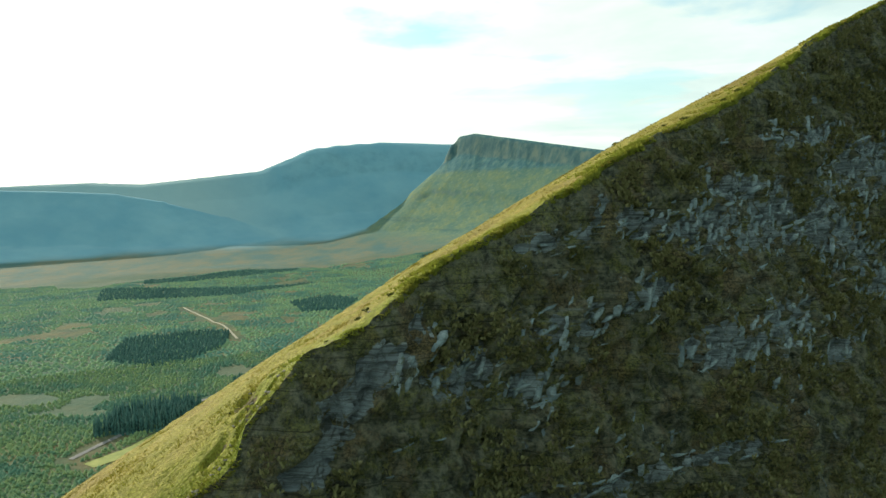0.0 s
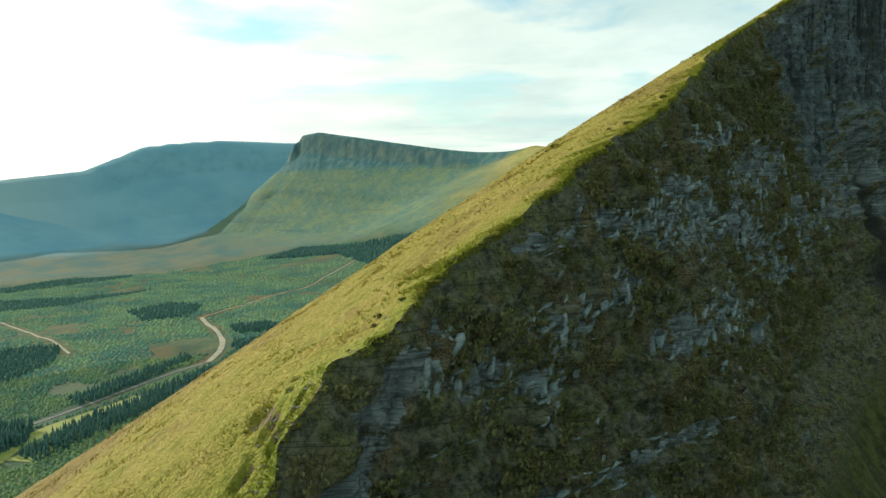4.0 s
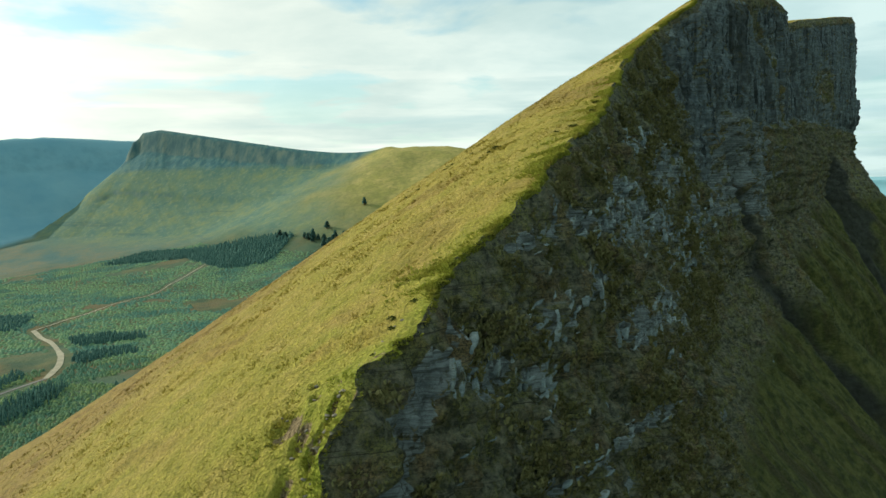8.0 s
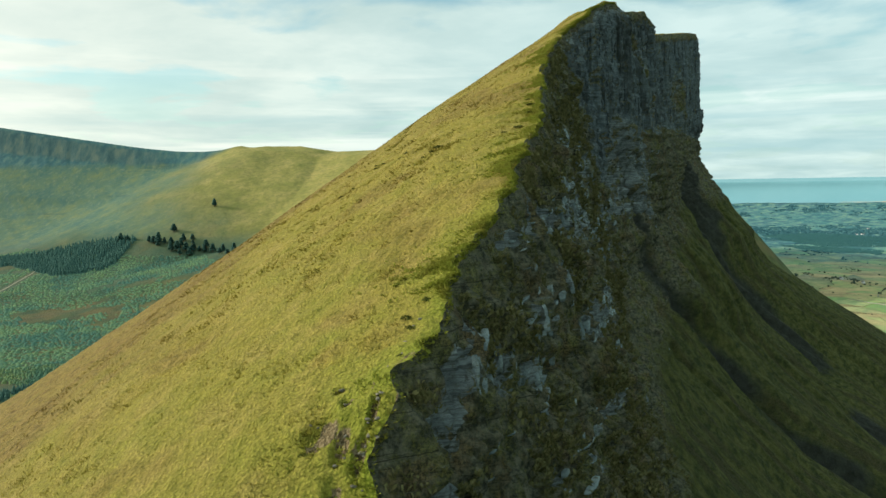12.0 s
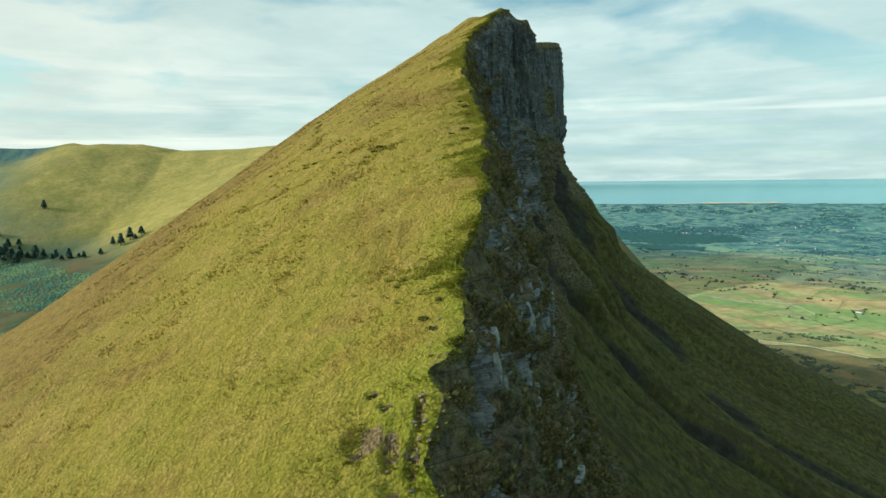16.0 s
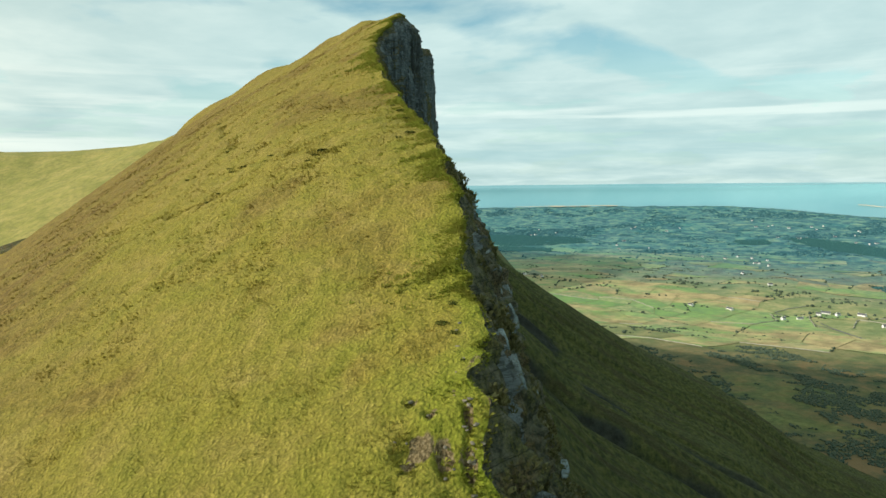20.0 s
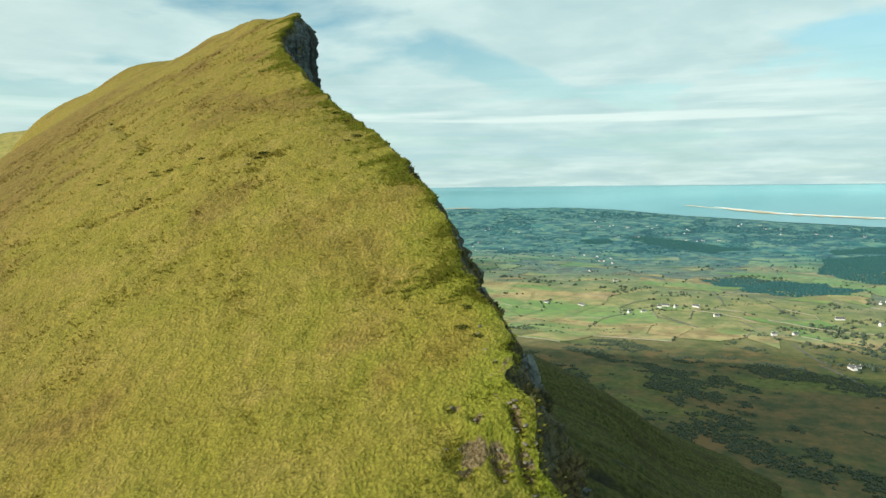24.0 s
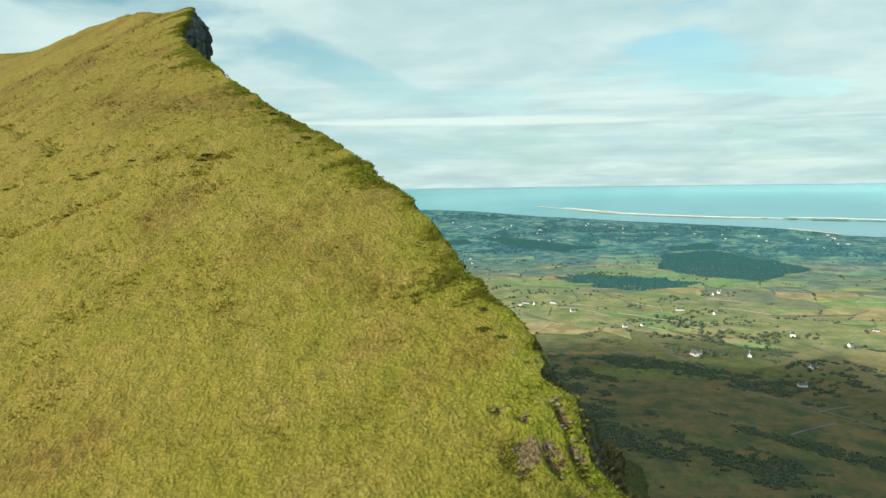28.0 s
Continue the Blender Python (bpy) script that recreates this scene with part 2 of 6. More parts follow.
def cliff_material():
    n = Nodes("cliff_rock_and_turf", 0.92, 0.15)
    along = n.map(rot=(0, 0, -38.75))
    slant = n.map((1.0, 0.4, 0.2), vec=n.map(rot=(0, -40, 0), vec=along))
    lean = n.noise(1.25, 6, 0.7, slant)
    strata = n.noise(5.0, 6, 0.7, n.map((0.3, 0.3, 4.5), (3, -2, 0)))
    streak = n.noise(3.0, 4, 0.6, n.map((1.6, 1.6, 0.35)))
    grain = n.noise(0.35, 6, 0.75)
    seam = n.noise(1.0, 5, 0.65, n.map((0.05, 0.05, 3.4), (2, -2, 0)))
    rock = n.ramp(strata, [(0.34, (0.125, 0.152, 0.155)), (0.46, (0.21, 0.252, 0.250)), (0.57, (0.29, 0.338, 0.330)), (0.72, (0.38, 0.428, 0.412))])
    rock = n.mix(n.ramp(seam, [(0.42, 0.6), (0.47, 0.0)]), rock, (0.075, 0.082, 0.07))
    rock = n.mix(n.ramp(lean, [(0.40, 0.75), (0.45, 0.0)]), rock, (0.06, 0.062, 0.048))
    rock = n.mix(n.ramp(streak, [(0.52, 0.0), (0.72, 0.5)]), rock, (0.12, 0.13, 0.11))
    rock = n.mix(n.ramp(grain, [(0.34, 0.4), (0.43, 0.0)]), rock, (0.08, 0.085, 0.07))
    wall = n.attribute("wall")
    crack = n.noise(1.6, 4, 0.6, n.map((1.0, 1.0, 0.035)))
    rock = n.mix(n.math("MULTIPLY", wall, 0.6), rock, n.ramp(n.noise(1.5, 5, 0.65, n.map((1.0, 1.0, 0.09))), [(0.40, (0.034, 0.058, 0.076)), (0.5, (0.096, 0.140, 0.164)), (0.60, (0.190, 0.250, 0.268))]))
    rock = n.mix(n.math("MULTIPLY", wall, n.ramp(crack, [(0.42, 0.9), (0.46, 0.0)])), rock, (0.022, 0.028, 0.030))
    rock = n.mix(n.math("MULTIPLY", wall, n.ramp(n.noise(0.8, 3, 0.5, n.map((0.06, 0.06, 1.0), (1, -2, 0))), [(0.40, 0.22), (0.45, 0.0)])), rock, (0.030, 0.037, 0.038))
    rock = n.mix(n.math("MULTIPLY", wall, n.ramp(n.noise(5, 4, 0.6, n.map((1, 1, 0.3))), [(0.50, 0.0), (0.66, 0.6)])), rock, (0.19, 0.235, 0.225))
    clod = n.noise(1.15, 6, 0.72)
    turf = n.ramp(clod, [(0.40, (0.042, 0.046, 0.032)), (0.46, (0.096, 0.102, 0.070)), (0.53, (0.154, 0.156, 0.100)), (0.61, (0.220, 0.208, 0.138))])
    turf = n.mix(n.ramp(n.noise(3.2, 5, 0.7), [(0.46, 0.0), (0.60, 0.6)]), turf, n.ramp(grain, [(0.42, (0.035, 0.043, 0.010)), (0.58, (0.24, 0.24, 0.045))]))
    turf = n.mix(n.ramp(n.noise(8, 5, 0.7), [(0.50, 0.0), (0.64, 0.6)]), turf, n.ramp(grain, [(0.42, (0.040, 0.028, 0.014)), (0.58, (0.29, 0.20, 0.085))]))
    turf = n.mix(n.ramp(seam, [(0.36, 0.75), (0.43, 0.0)]), turf, (0.030, 0.031, 0.020))
    turf = n.mix(n.ramp(lean, [(0.38, 0.45), (0.46, 0.0)]), turf, (0.026, 0.028, 0.012))
    # smoother green below the crags
    green = n.ramp(n.noise(3.0, 5, 0.65), [(0.38, (0.036, 0.046, 0.013)), (0.5, (0.076, 0.090, 0.021)), (0.62, (0.120, 0.124, 0.034))])
    green = n.mix(n.ramp(n.noise(7, 6, 0.7, n.map((1, 0.16, 0.16), vec=along)), [(0.50, 0.0), (0.60, 0.85)]), green, n.ramp(grain, [(0.38, (0.020, 0.024, 0.010)), (0.60, (0.090, 0.078, 0.030))]))
    low = n.ramp(n.math("ADD", n.attribute("talus"), n.math("MULTIPLY", n.math("SUBTRACT", clod, 0.5), 0.6)), [(0.12, 0.0), (0.5, 0.92)])
    turf = n.mix(low, turf, green)
    # slabs that lean one over the next, each bare or turfed
    bend = n.t.nodes.new("ShaderNodeTexNoise")
    bend.inputs["Scale"].default_value, bend.inputs["Detail"].default_value = 0.55, 3
    n.t.links.new(n.pos, bend.inputs["Vector"])
    shift = n.t.nodes.new("ShaderNodeVectorMath")
    shift.operation = "MULTIPLY_ADD"
    n.t.links.new(bend.outputs["Color"], shift.inputs[0])
    shift.inputs[1].default_value = (1.6, 1.6, 1.6)
    n.t.links.new(along, shift.inputs[2])
    tilted = n.map((0.58, 0.08, 0.23), vec=n.map(rot=(0, -38, 0), vec=shift.outputs[0]))
    cells = []
    for feature in ("F1", "DISTANCE_TO_EDGE"):
        c = n.t.nodes.new("ShaderNodeTexVoronoi")
        c.feature = feature
        c.inputs["Scale"].default_value = 1.0
        n.t.links.new(tilted, c.inputs["Vector"])
        cells.append(c)
    pick = n.t.nodes.new("ShaderNodeSeparateColor")
    n.t.links.new(cells[0].outputs["Color"], pick.inputs[0])
    slab, rim = cells[0].outputs["Distance"], cells[1].outputs["Distance"]
    edge = n.math("SUBTRACT", n.math("MULTIPLY", n.attribute("rock"), 1.35), n.math("MULTIPLY", pick.outputs[0], 1.0))
    edge = n.math("ADD", edge, n.math("MULTIPLY", n.math("SUBTRACT", n.noise(1.7, 3, 0.6, n.map((0.35, 0.35, 1.0))), 0.5), 0.7))
    edge = n.math("ADD", edge, n.math("MULTIPLY", n.math("SUBTRACT", clod, 0.5), 0.5))
    edge = n.math("SUBTRACT", edge, n.ramp(rim, [(0.02, 0.30), (0.12, 0.0)]))
    fac = n.ramp(edge, [(0.20, 0.0), (0.28, 1.0)])
    rock = n.mix(n.ramp(rim, [(0.01, 0.3), (0.04, 0.0)]), rock, (0.03, 0.034, 0.03))
    rock = n.mix(n.ramp(n.noise(1.1, 5, 0.7, n.map((0.22, 0.22, 2.4), (3, -2, 0))), [(0.41, 0.65), (0.485, 0.0)]), rock, (0.075, 0.088, 0.082))
    rock = n.mix(n.ramp(n.noise(0.9, 5, 0.7), [(0.56, 0.0), (0.64, 0.6)]), rock, (0.095, 0.095, 0.050))
    # ledges of bare rock show as thin lines in the turf
    fac = n.math("MAXIMUM", fac, n.math("MULTIPLY", n.ramp(seam, [(0.60, 0.0), (0.66, 0.55)]), n.ramp(n.attribute("rock"), [(0.06, 0.0), (0.3, 1.0)])))
    col = n.mix(fac, turf, rock)
    # dark wet rock and stains, with gully shade painted in the same tone
    wet_shade_tone = n.ramp(n.noise(4, 5, 0.7), [(0.3, (0.018, 0.021, 0.018)), (0.7, (0.056, 0.062, 0.054))])
    col = n.mix(n.ramp(n.math("ADD", n.attribute("wet_shade"), n.math("MULTIPLY", n.math("SUBTRACT", grain, 0.5), 0.5)), [(0.3, 0.0), (0.75, 0.88)]), col, wet_shade_tone)
    return n.done(col, n.math("ADD", n.math("ADD", n.math("ADD", grain, n.math("MULTIPLY", clod, 1.3)), n.math("MULTIPLY", seam, 1.0)), n.math("ADD", n.math("MULTIPLY", lean, 1.2), n.math("MULTIPLY", slab, -0.8))), 1.0, 0.9)


def ground_material():
    n = Nodes("moor_and_pasture", 0.95, 0.1)
    big = n.noise(420, 5, 0.6)
    mid = n.noise(60, 5, 0.65)
    fine = n.noise(9, 4, 0.6)
    col = n.ramp(mid, [(0.38, (0.175, 0.222, 0.098)), (0.5, (0.265, 0.285, 0.130)), (0.62, (0.39, 0.350, 0.172))])
    col = n.mix(n.ramp(big, [(0.48, 0.0), (0.62, 0.7)]), col, n.ramp(mid, [(0.38, (0.24, 0.18, 0.09)), (0.62, (0.38, 0.27, 0.14))]))
    col = n.mix(n.ramp(fine, [(0.35, 0.4), (0.6, 0.0)]), col, (0.12, 0.16, 0.055))
    # the valley floor: damp green between the young trees, with brown clearings
    floor_col = n.ramp(mid, [(0.38, (0.032, 0.066, 0.038)), (0.5, (0.060, 0.086, 0.040)), (0.62, (0.105, 0.104, 0.044))])
    floor_col = n.mix(n.ramp(n.noise(150, 5, 0.6), [(0.50, 0.0), (0.62, 0.75)]), floor_col, (0.115, 0.086, 0.040))
    floor_col = n.mix(n.ramp(n.noise(330, 5, 0.6, n.map((0.4, 1, 1))), [(0.46, 0.0), (0.6, 0.7)]), floor_col, (0.055, 0.105, 0.07))
    # beyond the plantations: bare moor with darker runnels, tinted with blue-green haze
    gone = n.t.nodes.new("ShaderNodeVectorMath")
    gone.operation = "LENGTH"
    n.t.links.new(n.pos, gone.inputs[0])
    hazed_moor = n.ramp(n.noise(130, 6, 0.65, n.map((1, 0.6, 1), (0, 0, 25))), [(0.38, (0.045, 0.108, 0.100)), (0.48, (0.080, 0.120, 0.088)), (0.60, (0.122, 0.130, 0.082))])
    hazed_moor = n.mix(n.ramp(n.noise(26, 4, 0.65), [(0.40, 0.45), (0.52, 0.0)]), hazed_moor, (0.060, 0.125, 0.118))
    floor_col = n.mix(n.ramp(n.math("ADD", n.math("MULTIPLY", gone.outputs["Value"], 0.0002), n.math("MULTIPLY", n.math("SUBTRACT", big, 0.5), 0.16)), [(0.56, 0.0), (0.61, 1.0)]), floor_col, hazed_moor)
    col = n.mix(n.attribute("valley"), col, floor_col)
    # dark heath below the mountain towards the plain, darkened further to deepen its shadow
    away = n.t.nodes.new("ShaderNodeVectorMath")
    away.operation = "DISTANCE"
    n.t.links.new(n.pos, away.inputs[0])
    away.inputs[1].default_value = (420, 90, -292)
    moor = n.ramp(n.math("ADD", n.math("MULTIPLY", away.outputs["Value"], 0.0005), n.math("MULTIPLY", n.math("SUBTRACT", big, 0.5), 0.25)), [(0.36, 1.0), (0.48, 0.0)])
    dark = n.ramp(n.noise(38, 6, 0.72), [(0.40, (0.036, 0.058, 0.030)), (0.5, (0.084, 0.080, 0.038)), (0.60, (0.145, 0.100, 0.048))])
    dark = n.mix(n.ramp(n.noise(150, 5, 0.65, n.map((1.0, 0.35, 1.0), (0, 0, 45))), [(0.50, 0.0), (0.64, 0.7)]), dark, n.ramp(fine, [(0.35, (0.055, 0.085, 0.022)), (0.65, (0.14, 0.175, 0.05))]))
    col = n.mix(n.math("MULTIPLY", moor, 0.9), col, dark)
    # blue distance haze painted into the colour of the far plateau
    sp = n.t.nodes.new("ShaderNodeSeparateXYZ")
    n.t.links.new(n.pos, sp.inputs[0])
    col = n.mix(n.math("MULTIPLY", n.attribute("plateau_haze"), 0.9), col, n.mix(n.attribute("pale"), n.ramp(n.noise(240, 4, 0.6), [(0.35, (0.13, 0.295, 0.365)), (0.65, (0.175, 0.345, 0.40))]), (0.25, 0.375, 0.385)))
    # the scarp: green turf with darker terraces and pale runnels, blue haze mixed in
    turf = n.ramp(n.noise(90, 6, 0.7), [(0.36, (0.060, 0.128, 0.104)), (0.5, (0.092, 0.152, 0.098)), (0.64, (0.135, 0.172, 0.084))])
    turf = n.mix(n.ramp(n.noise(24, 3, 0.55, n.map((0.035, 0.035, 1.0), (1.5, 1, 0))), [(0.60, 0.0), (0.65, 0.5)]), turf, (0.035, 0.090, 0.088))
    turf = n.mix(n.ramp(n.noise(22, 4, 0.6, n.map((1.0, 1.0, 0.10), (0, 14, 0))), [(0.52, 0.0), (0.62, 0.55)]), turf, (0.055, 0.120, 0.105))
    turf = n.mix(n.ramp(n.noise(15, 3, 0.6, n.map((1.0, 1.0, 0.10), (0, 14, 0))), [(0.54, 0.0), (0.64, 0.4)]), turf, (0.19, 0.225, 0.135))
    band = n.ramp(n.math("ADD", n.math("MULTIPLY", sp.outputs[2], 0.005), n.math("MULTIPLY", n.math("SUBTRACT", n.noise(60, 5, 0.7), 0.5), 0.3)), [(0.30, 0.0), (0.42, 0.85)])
    # the bluff's rock carries the scarp's painted haze too
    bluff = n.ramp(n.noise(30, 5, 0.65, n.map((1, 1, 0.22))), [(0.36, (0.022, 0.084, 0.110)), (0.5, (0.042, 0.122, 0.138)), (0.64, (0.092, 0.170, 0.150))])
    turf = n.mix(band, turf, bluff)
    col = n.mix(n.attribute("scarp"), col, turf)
    # pale golden grass on the sunny shoulder
    col = n.mix(n.attribute("gold"), col, n.mix(n.ramp(n.noise(14, 5, 0.7, n.map((1, 1, 0.35))), [(0.42, 0.55), (0.55, 0.0)]), n.ramp(n.noise(75, 6, 0.68), [(0.36, (0.215, 0.215, 0.058)), (0.5, (0.285, 0.258, 0.076)), (0.64, (0.35, 0.295, 0.100))]), (0.165, 0.165, 0.055)))
    # blue haze painted into the far farmland, stronger with distance
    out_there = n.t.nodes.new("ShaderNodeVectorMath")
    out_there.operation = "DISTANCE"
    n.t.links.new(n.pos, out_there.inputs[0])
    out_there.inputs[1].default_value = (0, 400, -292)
    plain_haze = n.ramp(n.math("ADD", n.math("MULTIPLY", out_there.outputs["Value"], 0.0002), n.math("MULTIPLY", n.math("SUBTRACT", big, 0.5), 0.3)), [(0.33, 0.0), (0.58, 0.85)])
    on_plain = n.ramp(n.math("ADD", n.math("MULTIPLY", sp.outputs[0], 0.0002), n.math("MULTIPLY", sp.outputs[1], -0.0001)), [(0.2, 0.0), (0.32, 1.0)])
    col = n.mix(n.math("MULTIPLY", plain_haze, on_plain), col, n.ramp(n.noise(45, 6, 0.7), [(0.42, (0.016, 0.118, 0.170)), (0.51, (0.045, 0.195, 0.230)), (0.60, (0.155, 0.305, 0.250))]))
    # bare rock on the sheer faces, its teal a painted distance haze
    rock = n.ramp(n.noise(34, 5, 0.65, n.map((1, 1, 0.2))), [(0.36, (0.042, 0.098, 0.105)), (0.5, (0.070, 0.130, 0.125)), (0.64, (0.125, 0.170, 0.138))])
    sheer = n.ramp(n.math("ADD", n.up(), n.math("MULTIPLY", n.math("SUBTRACT", mid, 0.5), 0.5)), [(0.48, 1.0), (0.62, 0.0)])
    sheer = n.math("MULTIPLY", sheer, n.math("SUBTRACT", 1.0, n.math("MULTIPLY", n.attribute("plateau_haze"), 0.8)))
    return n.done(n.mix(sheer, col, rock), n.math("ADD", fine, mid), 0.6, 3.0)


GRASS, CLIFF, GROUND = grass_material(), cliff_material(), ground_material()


# ---- noise and shapes ----
def hashed(i, j, k):
    h = (i.astype(np.int64) * 374761393 + j.astype(np.int64) * 668265263 + k.astype(np.int64) * 2147483647) & 0x7FFFFFFF
    h = ((h ^ (h >> 13)) * 1274126177) & 0x7FFFFFFF
    h = ((h ^ (h >> 16)) * 1911520717) & 0x7FFFFFFF
    return (h ^ (h >> 15)) / float(0x7FFFFFFF)


def vnoise(x, y, z=0.0):
    x, y, z = np.broadcast_arrays(np.asarray(x, float), np.asarray(y, float), np.asarray(z, float))
    i, j, k = np.floor(x), np.floor(y), np.floor(z)
    fx, fy, fz = [f * f * (3 - 2 * f) for f in (x - i, y - j, z - k)]
    total = 0
    for a in (0, 1):
        for b in (0, 1):
            for c in (0, 1):
                total = total + hashed(i + a, j + b, k + c) * (fx if a else 1 - fx) * (fy if b else 1 - fy) * (fz if c else 1 - fz)
    return total * 2 - 1


def fbm(x, y, z=0.0, octaves=4, gain=0.5):
    total, amp = 0.0, 1.0
    for o in range(octaves):
        s = 2.03 ** o
        total = total + amp * vnoise(x * s + 17.3 * o, y * s - 9.1 * o, np.asarray(z) * s + 5.7 * o)
        amp *= gain
    return total


def smooth(x, a, b):
    t = np.clip((x - a) / (b - a), 0, 1)
    return t * t * (3 - 2 * t)


def sheet(name, x, y, z, material, close=False, flip=False):
    """A grid of points as one smooth mesh."""
    rows, cols = x.shape
    me = bpy.data.meshes.new(name)
    idx = np.arange(rows * cols).reshape(rows, cols)
    if close:
        idx = np.concatenate([idx, idx[:, :1]], 1)
    q = np.stack([idx[:-1, :-1], idx[:-1, 1:], idx[1:, 1:], idx[1:, :-1]], -1).reshape(-1, 4)
    if flip:
        q = q[:, ::-1]
    fill(me, np.stack([x, y, z], -1).reshape(-1, 3), q)
    me.polygons.foreach_set("use_smooth", np.ones(len(q), bool))
    me.materials.append(material)
    return new(name, me)


def fill(me, co, faces):
    """Puts points and equal-sided faces into a mesh."""
    co, faces = np.asarray(co, np.float32), np.ascontiguousarray(faces, np.int32)
    me.vertices.add(len(co))
    me.vertices.foreach_set("co", co.ravel())
    me.loops.add(faces.size)
    me.loops.foreach_set("vertex_index", faces.ravel())
    me.polygons.add(len(faces))
    me.polygons.foreach_set("loop_start", np.arange(0, faces.size, faces.shape[1], dtype=np.int32))
    me.update(calc_edges=True)


# ---- the lie of the land ----
CX, CY = -50.0, 40.0
FLOOR = 292.0


def far_range(rc):
    """True distance of ground that is drawn rc metres away: the far plain is drawn in."""
    return np.where(rc < 2500, rc, 2500 - 2300 * np.log(np.clip(1 - (rc - 2500) / 2300, 1e-4, 1)))


def polar(az, r, el=None):
    a = math.radians(az)
    return (r * math.sin(a), r * math.cos(a), 0 if el is None else r * math.tan(math.radians(el)))


# crests of the far hills: azimuth, distance, elevation seen from the first eye
HILL_A = [polar(*p) for p in ((-36, 4700, 0.7), (-31, 4700, 0.65), (-26, 4700, 0.8), (-22.5, 4600, 0.6), (-19.4, 4550, 0.9), (-14.1, 4600, 1.43), (-12.8, 4630, 1.95),
                              (-10.2, 4680, 3.05), (-8, 4720, 3.33), (-4.5, 4770, 3.5), (0.8, 4780, 3.25), (6, 4780, 3.1))]
HILL_B = [polar(*p) for p in ((0.9, 4062, 3.2), (1.5, 4060, 3.8), (2.6, 3966, 4.0), (5.2, 3769, 3.6), (9.6, 3491, 2.88), (12, 3363, 2.46), (16, 3182, 1.78), (19.2, 3060, 1.1))]
HILL_C = [polar(*p) for p in ((19.2, 3060, 1.35), (21.2, 3050, 2.35), (23.8, 3030, 2.42), (26.5, 2970, 2.0), (30.5, 2830, 2.12), (34.2, 2680, 2.5),
                              (38, 2500, 3.25), (40, 2420, 3.9), (42.6, 2350, 4.4), (46, 2300, 2.5), (49, 2280, 0.0))]


# a lower bench before the plateau
HILL_E = [polar(*p) for p in ((-36, 4300, 0.45), (-31.3, 4300, 0.35), (-28, 4280, 0.2), (-24.4, 4260, -0.05), (-21.4, 4240, -0.65), (-17.1, 4200, -1.95), (-13, 4150, -4.0))]
# added ridge, unseen behind the last tower, shaped to shade the plain
SHADE_RIDGE = [(405, 430, 62), (445, 487, 55), (525, 586, 38), (607, 709, -4), (650, 830, -22), (720, 960, -25), (900, 1200, -40)]


def crest_dist(x, y, line):
    """Distance to the nearest point of a crest and the crest's height there."""
    best = np.full(x.shape, 1e9)
    zc = np.zeros(x.shape)
    for a, b in zip(line[:-1], line[1:]):
        dx, dy = b[0] - a[0], b[1] - a[1]
        t = np.clip(((x - a[0]) * dx + (y - a[1]) * dy) / (dx * dx + dy * dy), 0, 1)
        d = np.hypot(x - a[0] - t * dx, y - a[1] - t * dy)
        near = d < best
        best = np.where(near, d, best)
        zc = np.where(near, a[2] + t * (b[2] - a[2]), zc)
    return best, zc


def hill(x, y, line, drop):
    """Height of a hill that falls away from its crest on both sides; drop(d, crest height) is the fall."""
    top = np.full(x.shape, -1e4)
    for a, b in zip(line[:-1], line[1:]):
        d, zc = crest_dist(x, y, [a, b])
        top = np.maximum(top, zc - drop(d, zc))
    return top


